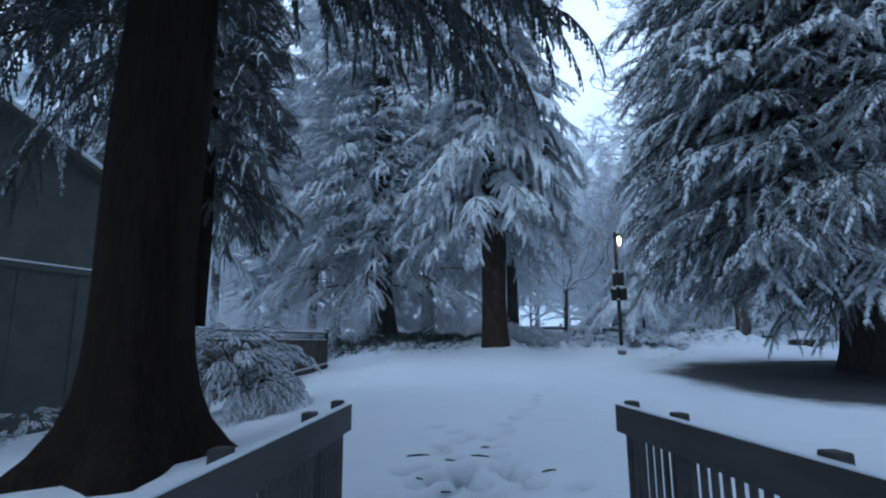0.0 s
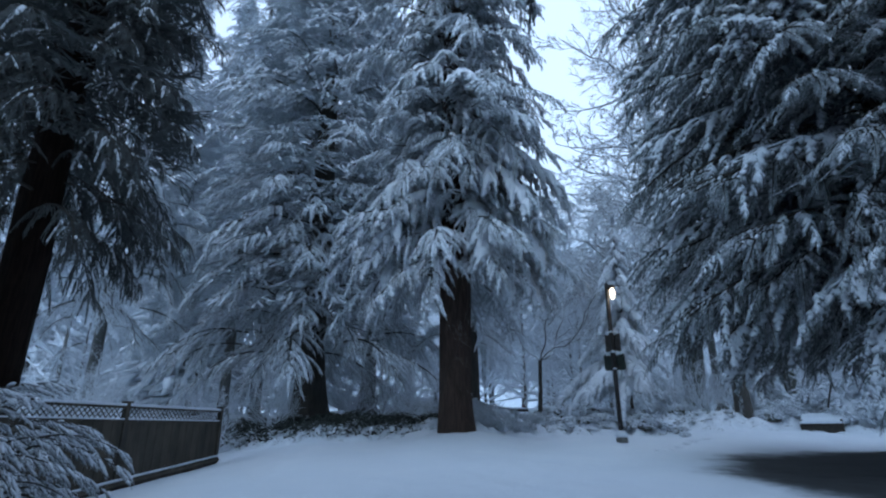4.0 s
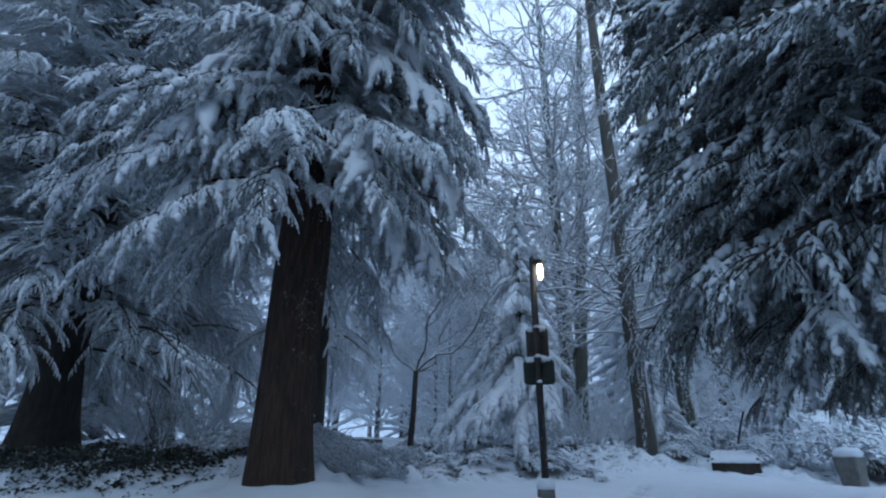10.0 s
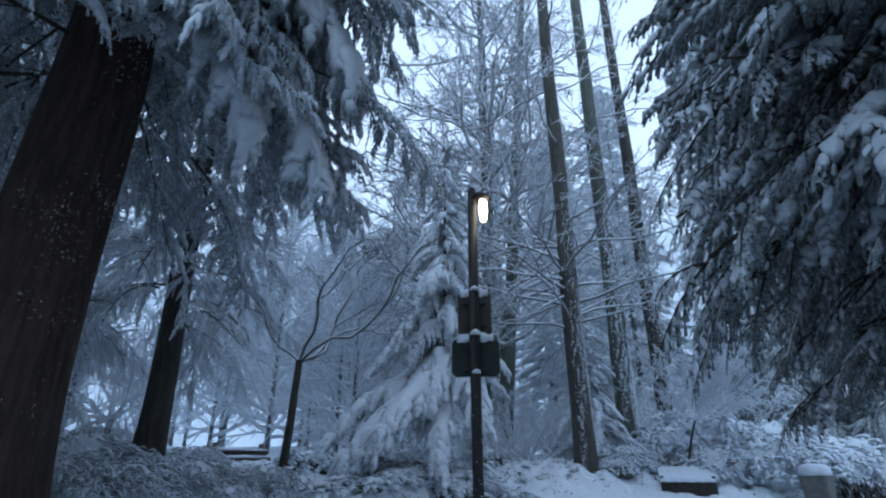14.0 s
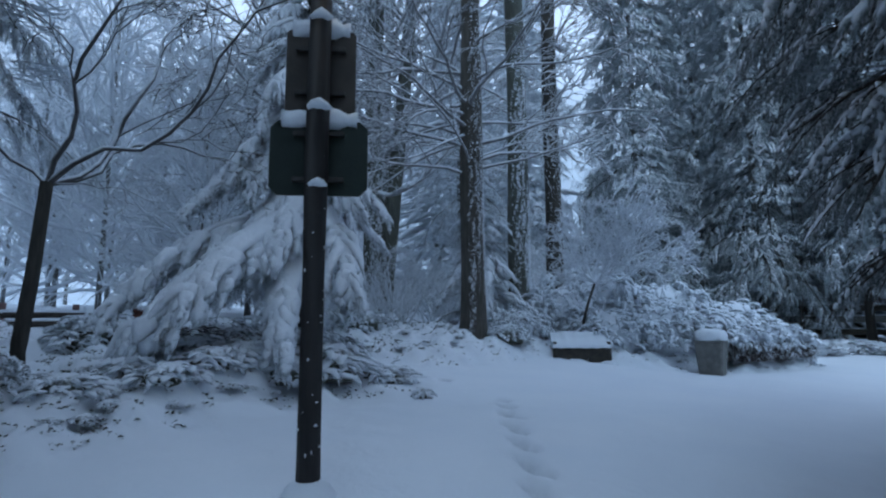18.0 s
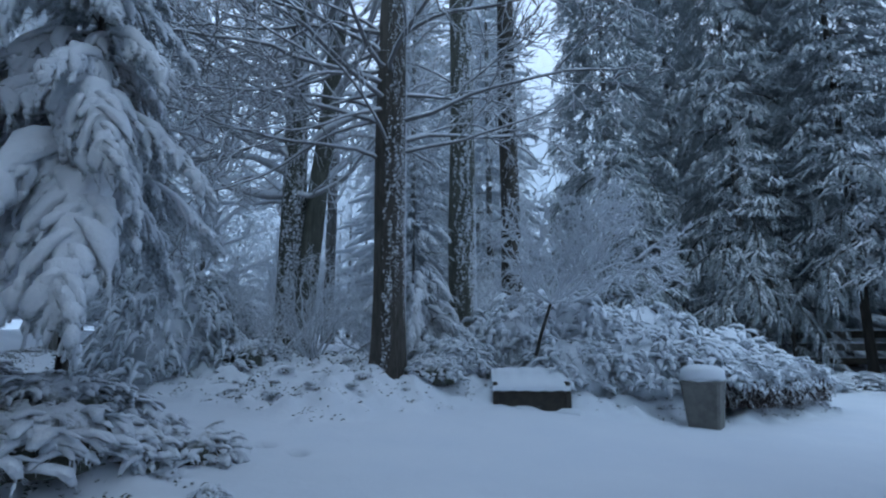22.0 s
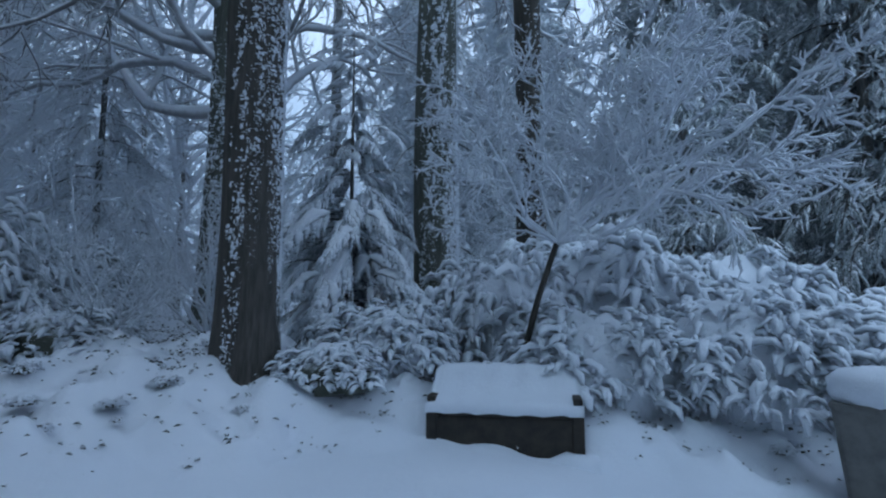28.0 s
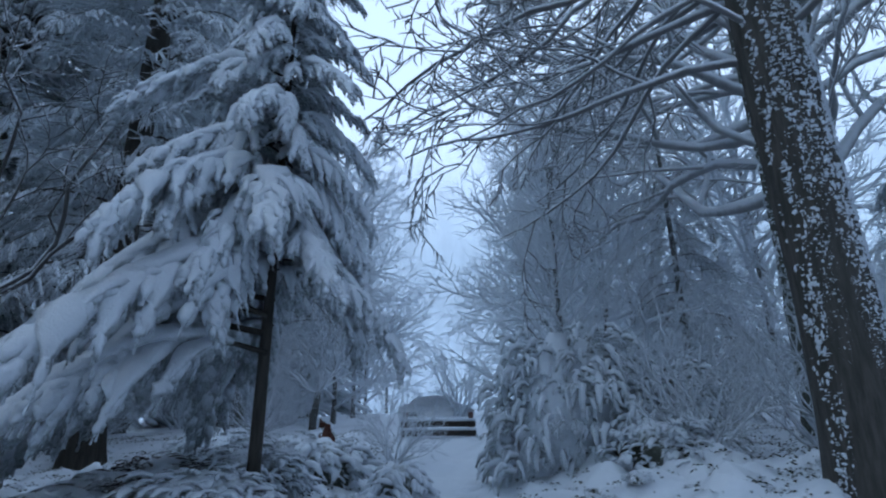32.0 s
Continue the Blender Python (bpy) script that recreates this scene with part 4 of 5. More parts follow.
conifer("weeping_conifer", 10.33, 28.5, "young weeping conifer buried in thick drooping snow", 8.8, 0.07, 104, taper(2.55, 9.6, 0.5, 0.85), weep_boughs, 8, low=2.6, pitch=(-0.45, 0.1), top_pitch=0.3, flare=0.2, shape=lambda a: 0.86 + 0.32 * max(0.0, math.cos(a - radians(205))), inner=0.55,
        extra=((1.9, 195, 10, 3.0), (2.1, 220, 14, 3.0), (1.7, 240, 10, 2.6), (2.3, 175, 12, 2.8), (2.5, 255, 8, 2.6), (2.0, 150, 10, 2.4), (8.4, 10, 60, 0.7), (8.4, 130, 62, 0.7), (8.4, 250, 65, 0.7)))
conifer("small_conifer", 17.67, 30.84, "small snow-laden hemlock between the trunks", 5.4, 0.05, 150, taper(2.0, 5.8, 0.2), weep_boughs + mist_boughs, 9, mat=bark_grey, outer=0.5, low=0.4, pitch=(-0.3, 0.1), top_pitch=0.4, flare=0.2, inner=0.5)
for i, (x, y, h, rr) in enumerate(((33.5, 33.5, 34, 5.2), (36.8, 28.6, 34, 4.6), (41, 33, 36, 5), (30.0, 38.5, 26, 4.2), (37.6, 24.4, 32, 5.4), (26, 40, 22, 4.0), (34.5, 17.0, 30, 6.0), (43, 28, 32, 5.0))):
    # the fourth and sixth take the haze-paled boughs and crown
    tree = conifer("cypress_tree", x, y, "tall dense cypress frosted with snow", h, 0.2, 150, lambda q: rr * (1 - 0.02 * q), mist_boughs if i in (3, 5) else cypress_boughs, 20 + i, outer=0.65, low=(1.6, 3.0, 1.6, 1.6, 4.4, 1.6, 1.4, 2.4)[i], high=min(h, 25), pitch=(-0.6, -0.05), group="cypresses at the back", inner=0.3, mat=bark_dark if i == 4 else bark_grey)
    tagged(part("crown", mist_crown if i in (3, 5) else cypress_crown, tree, m=Matrix.Translation((0, 0, (0.9, 2.4, 0.9, 0.9, 3.6, 0.9, 2.0, 2.4)[i])) @ Matrix.Rotation(i * 1.3, 4, "Z") @ Matrix.Diagonal((rr, rr, h, 1))), kind="stuff")

def flecks(tree, height, r, top, facing, n, reach, seed, size=1.0):
    """Flakes of snow stuck to the windward bark of a trunk, in drifts and gaps."""
    rg = random.Random(seed)
    k = MB()
    made = 0
    while made < n:
        z, a = reach * rg.random() ** 1.25, rg.uniform(-1.75, 1.75)
        dense = 0.28 * math.cos(a * 0.85) + 0.34 * float(wave(a * 1.1 + seed, z * 0.8, 0.33, seed)) + 0.12 - 0.2 * z / reach
        if rg.random() > dense:
            continue
        made += 1
        e = facing + a
        t = (z + 0.3) / height
        out, side = Vector((math.cos(e), math.sin(e), 0)), Vector((-math.sin(e), math.cos(e), 0))
        p = out * (r * ((1 - t) + top * t) * 1.02) + Vector((0, 0, z))
        w, h = size * (0.005 + 0.036 * rg.random() ** 3), size * (0.006 + 0.04 * rg.random() ** 3)
        ring = [p + side * w * math.cos(q) * rg.uniform(0.6, 1.3) + Vector((0, 0, h * math.sin(q) * rg.uniform(0.6, 1.3))) - out * 0.012 for q in (0, 1.05, 2.1, 3.14, 4.2, 5.2)]
        k.add(ring + [p + out * 0.014 * size - Vector((0, 0, h * 0.2))], [(i, (i + 1) % 6, 6) for i in range(6)], 0, True)
    tagged(part("bark_snow", k.mesh("bark_snow", [snow_mat]), tree, "flakes of snow plastered on the bark"), kind="stuff")


for i, (x, y, h) in enumerate(((38.2, 22.2, 12), (36.6, 26.9, 9), (35.0, 20.6, 7))):
    conifer("young_conifer", x, y, "dark young conifer with frosted low boughs", h, 0.1, 60, taper(3.2 if h > 6 else 1.8, h + 1.0, 0.3), cypress_boughs, 90 + i, outer=0.4, low=0.5, pitch=(-0.4, 0.0), group="young conifers by the fence", inner=0.4)
t1 = bare_tree("bare_tree", 15.64, 29.32, "leafless tree with snow-plastered dark trunk", 26, 0.33, 14, 5.2, hanging, 31, low=4.8, mat=bark_speck, pitch=(-0.05, 0.5), top=0.5, flare=0.12)
for i, (h, az, p, n) in enumerate(((4.1, 172, 4, 4.6), (4.9, 158, 12, 5.4), (5.4, 190, 16, 5.0), (4.4, 215, 10, 3.6), (5.2, 130, 18, 4.6), (4.3, 320, 16, 4.2), (5.0, 300, 8, 5.0), (4.6, 20, 14, 4.0), (6.0, 245, 14, 5.0), (6.4, 165, 28, 5.5), (5.8, 178, 6, 5.6), (5.7, 160, -18, 4.4), (6.3, 176, -24, 4.8), (5.3, 186, -14, 4.0), (6.7, 152, -22, 4.6), (5.1, 168, -12, 4.4), (6.2, 205, 8, 4.8), (7.0, 135, 14, 5.2), (5.6, 340, 20, 4.4), (6.8, 280, 16, 4.8))):
    tagged(part("limb", hanging[i % 4], t1, m=Matrix.Translation((0, 0, h)) @ aim(radians(az), radians(p), i * 1.7) @ Matrix.Scale(n, 4)), kind="stuff")
flecks(t1, 26, 0.33, 0.5, radians(-55), 7600, 9.0, 1, 0.78)
t2 = bare_tree("bare_tree", 19.07, 30.5, "ivy-clad trunk plastered with snow", 26, 0.36, 12, 4.0, hanging, 32, low=6.0, mat=bark_ivy, top=0.6, flare=0.15)
flecks(t2, 26, 0.36, 0.6, radians(-80), 7200, 10.0, 2, 1.2)
t3 = bare_tree("bare_tree", 22.41, 31.44, "slim dark trunk among snowy conifers", 26, 0.34, 10, 3.0, limbs, 33, low=6.5, mat=bark_dark, top=0.6, flare=0.15)
flecks(t3, 26, 0.34, 0.6, radians(-90), 1800, 9.0, 3)
twin = bare_tree("bare_tree", 17.1, 35.7, "twin-stemmed bare tree with spreading snowy limbs", 28, 0.42, 62, 7.2, limbs, 34, low=4.4, mat=bark_ivy, top=0.3, pitch=(-0.05, 1.0))
part("second_trunk", trunk_mesh("second_trunk", 35, 26, 0.33, bark_ivy, 0.4, 0.2, (1.5, -1.7), 12, 16), twin, m=Matrix.Translation((0.2, -0.22, 0)))
for i in range(14):
    tagged(part("limb", limbs[i % 5], twin, m=Matrix.Translation((0, 0, 5.5 + 0.8 * i)) @ aim(radians(140 + (i * 37) % 80), 0.05 + 0.12 * (i % 5), i * 1.9) @ Matrix.Scale(7.6 - 0.15 * i, 4)), kind="stuff")
for i in range(34):
    q = 6.5 + 0.55 * i
    tagged(part("limb", limbs[i % 5], twin, m=Matrix.Translation((0.2 + 0.058 * q, -0.22 - 0.065 * q, q)) @ aim(i * 2.399, 0.15 + 0.25 * (i % 4), i * 1.3) @ Matrix.Scale(6.2 - 0.12 * i + 0.5 * (i % 3), 4)), kind="stuff")
flecks(twin, 28, 0.42, 0.3, radians(-75), 4200, 9.0, 4, 1.4)
conifer("narrow_conifer", 15.4, 42.5, "narrow frosted conifer, its colour paled for mist", 15, 0.12, 190, taper(2.6, 16, 1.0), mist_boughs + cedar_boughs[:4], 38, mat=bark_grey, outer=0.4, low=1.0, pitch=(-0.4, 0.0), inner=0.5)
bare_tree("bare_tree", 24.0, 44.0, "tall bare tree with frosted limbs", 28, 0.3, 40, 6.0, frostlimbs, 39, low=6.0, mat=bark_grey, top=0.3, pitch=(0.1, 1.1))


def forked_tree(name, x, y, label, stem, r, arms, pool, mat, seed, group=""):
    """A small tree: a bent stem from the ground to its fork, and arms (azimuth, pitch, length) from there."""
    rg = random.Random(seed)
    ob = thing(name, (x, y, g(x, y)), label, "tree", group)
    k = MB()
    k.tube([(0, 0, -0.2)] + stem, [r * 1.25] + [r * (1 - 0.25 * i / len(stem)) for i in range(len(stem))], 9, 0, 1.0, 0.08, rg)
    part("stem", k.mesh("stem", [mat]), ob)
    for a, p, n in arms:
        m = Matrix.Translation(Vector(stem[-1]) - Vector((0, 0, 0.03))) @ aim(radians(a), radians(p), rg.uniform(0, 6)) @ Matrix.Scale(n, 4)
        tagged(part("branch", rg.choice(pool), ob, m=m), kind="stuff")
    return ob


forked_tree("young_tree", 6.37, 27.85, "young bare tree with a bent stem and forked branches", [(0, 0, 0.4), (0.06, 0, 1.2), (0.12, 0.02, 2.35)], 0.085, [(332, 40, 4.4), (350, 56, 4.2), (305, 66, 3.6), (8, 30, 3.8), (165, 62, 3.0), (340, 6, 1.3)], upright, bark_dark, 36)
forked_tree("bare_lane_tree", 3.3, 42.8, "twin-stemmed bare tree with a low frosted crown", [(0, 0, 0.5), (0.1, 0.1, 1.5)], 0.14, [(20, 50, 3.6), (200, 50, 3.6), (110, 55, 3.4), (290, 55, 3.4), (-20, 30, 3.8), (60, 30, 3.6), (150, 28, 3.6), (240, 32, 3.6), (320, 40, 3.6), (0, 75, 3.2), (180, 78, 3.2)], sprays, bark_grey, 41)
forked_tree("frosty_round_tree", 18.06, 27.63, "small round-headed tree with frosted fine twigs", [(0, 0, 0.5), (0.1, -0.1, 1.0), (0.24, -0.26, 1.6)], 0.036, [(-92 + 14 * i, 20 + (i * 17) % 40, 2.9 - 0.4 * ((i * 7) % 3)) for i in range(9)] + [(110 + 38 * i, 16 + (i * 31) % 40, 1.7 + 0.2 * (i % 3)) for i in range(4)] + [(-50 + 60 * i, 60 + 6 * (i % 3), 2.3) for i in range(4)], whitesprays, bark_dark, 37)


# ---- light pole with signs ----
def lamp_post():
    x, y = 7.28, 22.75
    z = g(x, y)
    ob = thing("lamp_post", (x, y, z), "brown light pole with lit lamp and two sign boards", "lamp")
    k = MB()
    k.tube([(0, 0, -0.2), (0, 0, 2.2), (0.01, 0, 4.65), (0.01, 0, 4.69)], [0.08, 0.074, 0.06, 0.04], 12)
    part("pole", k.mesh("pole", [pole_mat]), ob)
    face = Matrix.Rotation(radians(-38), 4, "Z")

    def board(name, w, z0, z1, cut, mat, label, away):
        k = MB()
        c = [(-w + cut, z0), (w - cut, z0), (w, z0 + cut), (w, z1 - cut), (w - cut, z1), (-w + cut, z1), (-w, z1 - cut), (-w, z0 + cut)]
        v = [(a, e, b) for e in (-0.012, 0.012) for a, b in c]
        k.add(v, [tuple(range(8)), tuple(range(15, 7, -1))] + [(i, i + 8, (i + 1) % 8 + 8, (i + 1) % 8) for i in range(8)], 0, False)
        sign = part(name, k.mesh(name, [mat]), ob, label, face @ Matrix.Translation((0, away, 0)))
        rg = random.Random(len(name))
        k = MB()
        k.tube([(-w + cut + 0.02 + i * (2 * w - 2 * cut - 0.04) / 8, -0.005, z1 + 0.012) for i in range(9)], [0.03 + 0.05 * rg.random() * (1 - abs(i - 4) / 7) for i in range(9)], 8, 0, 1.35, 0.4, rg)
        part("snow_ridge", k.mesh("snow_ridge", [snow_mat]), sign, "small ridge of snow")
        for s in (-1, 1):
            k = MB()
            k.box((-0.16, -0.05, 0), (0.16, -0.013, 0.03), 0, 0.004)
            part("bracket", k.mesh("bracket", [pole_mat]), sign, "", Matrix.Translation((0, 0, (z0 + z1) / 2 + s * 0.15 - 0.015)))

    board("upper_sign", 0.225, 2.54, 3.12, 0.02, sign_brown, "weathered brown back of a sign board", 0.10)
    board("lower_sign", 0.31, 2.01, 2.50, 0.05, sign_green, "dark green sign board seen from behind", 0.10)
    for zz, s in ((3.12, 0.055), (2.52, 0.06), (2.03, 0.045)):
        k = MB()
        k.tube([(-1.3 * s, 0, s * 0.2), (-0.7 * s, 0, s * 0.45), (0, -0.01, s * 0.6), (0.6 * s, 0, s * 0.4), (1.2 * s, 0, s * 0.15)], [s * 0.25, s * 0.6, s * 0.75, s * 0.6, s * 0.2], 9, 0, 0.8, 0.35, random.Random(int(zz * 100)))
        part("snow_lump", k.mesh("snow_lump", [snow_mat]), ob, "lump of snow on the pole", face @ Matrix.Translation((0.02, -0.06, zz)))
    k = MB()
    k.tube([(0.0, 0, 4.15), (0.0, 0, 4.20), (0, 0, 4.33), (0, 0, 4.46), (0, 0, 4.51)], [0.025, 0.05, 0.062, 0.058, 0.03], 14)
    part("lamp_lens", k.mesh("lamp_lens", [glow]), ob, "glowing warm white lens", Matrix.Translation((0.13, -0.10, 0)))
    k = MB()
    k.tube([(0, 0, 4.49), (0, 0, 4.55), (0, 0, 4.61)], [0.13, 0.13, 0.06], 12)
    part("lamp_hood", k.mesh("lamp_hood", [pole_mat]), ob, "", Matrix.Translation((0.10, -0.08, 0)))
    k = MB()
    k.tube([(0, 0, -0.15), (0, 0, 0.11), (0, 0, 0.13)], [0.17, 0.16, 0.15], 12, 0, 1, 0.05)
    part("footing", k.mesh("footing", [concrete]), ob, "round concrete footing")
    k = MB()
    k.tube([(0, 0, 0.12), (0, 0, 0.15), (0, 0, 0.22), (0, 0, 0.28), (0, 0, 0.31)], [0.15, 0.175, 0.16, 0.12, 0.082], 14, 0, 1, 0.08)
    part("snow_collar", k.mesh("snow_collar", [snow_mat]), ob, "mound of snow round the foot")
    flecks(ob, 4.7, 0.078, 0.78, radians(-110), 46, 2.6, 9, 0.4)
    li = new("lamp_light", bpy.data.lights.new("lamp_light", "POINT"))
    li.data.energy, li.data.color, li.data.shadow_soft_size = 9, (1.0, 0.85, 0.65), 0.1
    li.location = ob.location + Vector((0.36, -0.33, 5.0))


lamp_post()


# ---- bench, bin ----
def bench():
    a = math.atan2(26.68 - 27.69, 17.71 - 16.81)
    ob = thing("bench", (17.26, 27.19, g(17.0, 26.9) - 0.1), "dark wooden park bench buried in thick snow", "bench")
    ob.rotation_euler = (0, 0, a)
    w = 0.655
    for sx in (-1, 1):
        boxes("leg", ob, bench_wood, ((sx * w - 0.05, -0.05, -0.1), (sx * w + 0.05, 0.02, 0.42)))
        boxes("armrest", ob, bench_wood, ((sx * w - 0.04, -0.05, 0.5), (sx * w + 0.04, 0.5, 0.56)))
    # dark sheet below the seat, standing in for the shade there
    boxes("under_seat_shade", ob, bench_wood, ((-w, -0.03, 0.0), (w, 0.02, 0.38)))
    boxes("seat", ob, bench_wood, ((-w, -0.03, 0.38), (w, 0.5, 0.43)))
    boxes("backrest", ob, bench_wood, ((-w, 0.48, 0.43), (w, 0.54, 0.76)))
    k = MB()
    n = 24
    prof = [(-0.08, 0.41), (-0.09, 0.47), (-0.02, 0.53), (0.2, 0.58), (0.42, 0.70), (0.5, 0.79), (0.58, 0.80), (0.62, 0.75), (0.6, 0.4)]
    rg = random.Random(3)
    verts = []
    for i in range(n + 1):
        t = -1 + 2 * i / n
        e = 0.035 * math.sin(i * 1.3) * 0.4
        pinch = 1 - 0.12 * abs(t) ** 8
        for (py, pz) in prof:
            verts.append((t * (w + 0.05), py, 0.42 + (pz - 0.42) * pinch + e * 0.5 + rg.uniform(-0.006, 0.006)))
    m = len(prof)
    faces = [(i * m + j, (i + 1) * m + j, (i + 1) * m + j + 1, i * m + j + 1) for i in range(n) for j in range(m - 1)]
    faces += [tuple(range(m - 1, -1, -1)), tuple(range(n * m, n * m + m))]
    k.add(verts, faces)
    part("snow_cover", k.mesh("snow_cover", [snow_mat]), ob, "thick smooth blanket of snow")
    k = MB()
    k.tube([(-0.80 + i * 0.134, -0.12 + 0.05 * rg.random(), 0.0) for i in range(13)], [0.06 + 0.07 * rg.random() + (0.06 if i in (0, 4, 5, 12) else 0) for i in range(13)], 9, 0, 0.9, 0.25, rg)
    part("snow_drift", k.mesh("snow_drift", [snow_mat]), ob, "uneven drift along the foot")


bench()


def litter_bin():
    x, y = 19.3, 24.9
    ob = thing("litter_bin", (x, y, g(x, y)), "square tapered concrete litter bin capped with snow", "bin")
    ob.rotation_euler = (0, 0, radians(8))
    k = MB()
    rows = [(-0.1, 0.25), (0.0, 0.255), (0.74, 0.32), (0.77, 0.335), (0.80, 0.33)]
    v = []
    for z, s in rows:
        c = s * 0.86
        v += [(c, -s, z), (s, -c, z), (s, c, z), (c, s, z), (-c, s, z), (-s, c, z), (-s, -c, z), (-c, -s, z)]
    f = [(j * 8 + i, j * 8 + (i + 1) % 8, j * 8 + 8 + (i + 1) % 8, j * 8 + 8 + i) for j in range(4) for i in range(8)] + [tuple(range(32, 40))]
    k.add(v, f, 0, False)
    part("body", k.mesh("body", [concrete]), ob)
    k = MB()
    k.tube([(0, 0, 0.78), (0, 0, 0.84), (0, 0, 0.98), (0, 0, 1.05), (0, 0, 1.08)], [0.33, 0.375, 0.365, 0.29, 0.12], 16, 0, 1, 0.03)
    part("snow_cap", k.mesh("snow_cap", [snow_mat]), ob, "deep rounded cap of snow")


litter_bin()


# ---- footbridge rails at the start ----
def rail(x0, y0, x1, y1, side):
    ob = thing("bridge_rail", (x1, y1, 0.0), "dark timber railing of the footbridge dusted with snow", "railing", "bridge rails")
    d = Vector((x1 - x0, y1 - y0, 0))
    ob.rotation_euler = (0, 0, math.atan2(-d.x, d.y))
    n = d.length
    boxes("top_board", ob, rail_wood, ((-0.025, -n, 0.80), (0.025, 0, 1.04)), bevel=0.008)
    boxes("bottom_board", ob, rail_wood, ((-0.02, -n, 0.08), (0.02, -0.02, 0.2)))
    k = MB()
    k.box((-0.03, -n, 1.04), (0.03, -0.01, 1.052), 0, 0.004)
    part("snow_strip", k.mesh("snow_strip", [snow_mat]), ob, "thin crust of snow")
    for p in (0.12, 0.95, 2.4, 3.9, 5.4):
        boxes("post", ob, rail_wood, ((side * 0.035 if side > 0 else -0.135, -p - 0.06, -0.15), (0.135 if side > 0 else -0.035, -p + 0.06, 1.08)))
    q = 0.12
    while q < n - 0.1:
        boxes("baluster", ob, rail_wood, ((side * 0.0 + (0.026 if side > 0 else -0.062), -q - 0.018, 0.1), ((0.062 if side > 0 else -0.026), -q + 0.018, 0.82)), bevel=0.0)
        q += 0.13


rail(-1.32, -1.2, -0.9, 5.25, -1)
rail(2.12, -1.2, 1.6, 5.08, 1)
deck = thing("bridge_deck", (0.35, 2, 0), "timber footbridge deck under trodden snow", "deck", kind="structure")
for i in range(44):
    boxes("plank", deck, rail_wood, ((-1.75, -3.4 + i * 0.15, -0.06), (1.75, -3.26 + i * 0.15, 0.0)), bevel=0.0)


rs = random.Random(14)
for i in range(9):
    x, y = rs.uniform(-0.5, 1.2), rs.uniform(5.3, 7.6)
    k = MB()
    a, n = rs.uniform(-0.5, 0.5), rs.uniform(0.1, 0.3)
    k.tube([(-n / 2 * math.cos(a), -n / 2 * math.sin(a), 0.0), (0, 0.01, 0.008), (n / 2 * math.cos(a), n / 2 * math.sin(a), 0.002)], [0.009, 0.011, 0.006], 5)
    tagged(new("fallen_twig", k.mesh("fallen_twig", [bark_shaded])), "small dark twig lying on trodden snow", "twig", "fallen twigs").location = (x, y, float(surface(x, y)) + 0.006)


# ---- fence with lattice ----
def fence():
    ax, ay, bx, by = -5.05, 23.2, -6.2, 19.6
    path = [(ax, ay), (bx, by), (-7.35, 16.0)]
    ob = thing("lattice_fence", (ax, ay, 0.35), "weathered wooden fence topped with lattice and snow", "fence")
    for (px, py), (qx, qy) in zip(path, path[1:]):
        d = Vector((qx - px, qy - py, 0))
        n = d.length
        m = Matrix.Translation((px - ax, py - ay, 0)) @ Matrix.Rotation(math.atan2(d.y, d.x), 4, "Z")
        boxes("post", ob, fence_wood, ((-0.06, -0.06, -0.4), (0.06, 0.06, 1.80)), m=m)
        boxes("post_cap", ob, fence_wood, ((-0.09, -0.09, 1.80), (0.09, 0.09, 1.84)), m=m)
        for i in range(int((n - 0.1) / 0.145)):
            boxes("plank", ob, fence_wood, ((0.06 + i * 0.145, -0.015, -0.4), (0.06 + i * 0.145 + 0.14, 0.01 + 0.006 * (i % 2), 1.36)), bevel=0.0, m=m)
        boxes("rail", ob, fence_wood, ((0.05, -0.045, 1.36), (n - 0.05, 0.045, 1.42)), ((0.05, -0.045, 1.68), (n - 0.05, 0.045, 1.73)), m=m)
        k = MB()
        i = 0.0
        while i < n - 0.3:
            for s in (0, 1):
                k.tube([(0.08 + i + 0.27 * s, 0.012 * (2 * s - 1), 1.42), (0.08 + i + 0.27 * (1 - s), 0.012 * (2 * s - 1), 1.68)], [0.014, 0.014], 4, 0, 1.0, smooth=False)
            i += 0.15
        part("lattice", k.mesh("lattice", [fence_wood]), ob, m=m)
        k = MB()
        za, zb = g(px + 0.2, py) - 0.35, g(qx + 0.2, qy) - 0.35
        k.tube([(0.0, 0.05, za + 0.08), (n, 0.05, zb + 0.08)], [0.11, 0.11], 4, 0, 1.0, smooth=False)
        part("foot_board", k.mesh("foot_board", [fence_wood]), ob, m=m)
        k = MB()
        k.tube([(n * i / 12, 0.07, za + (zb - za) * i / 12 + 0.19) for i in range(13)], [0.05] * 13, 7, 0, 0.55, 0.4, random.Random(5))
        part("foot_snow", k.mesh("foot_snow", [snow_mat]), ob, "ridge of snow", m=m)
        boxes("snow_strip", ob, snow_mat, ((0.0, -0.055, 1.732), (n, 0.055, 1.79)), ((0.05, -0.055, 1.422), (n - 0.05, 0.055, 1.45)), bevel=0.02, m=m, label="ridge of snow")


fence()


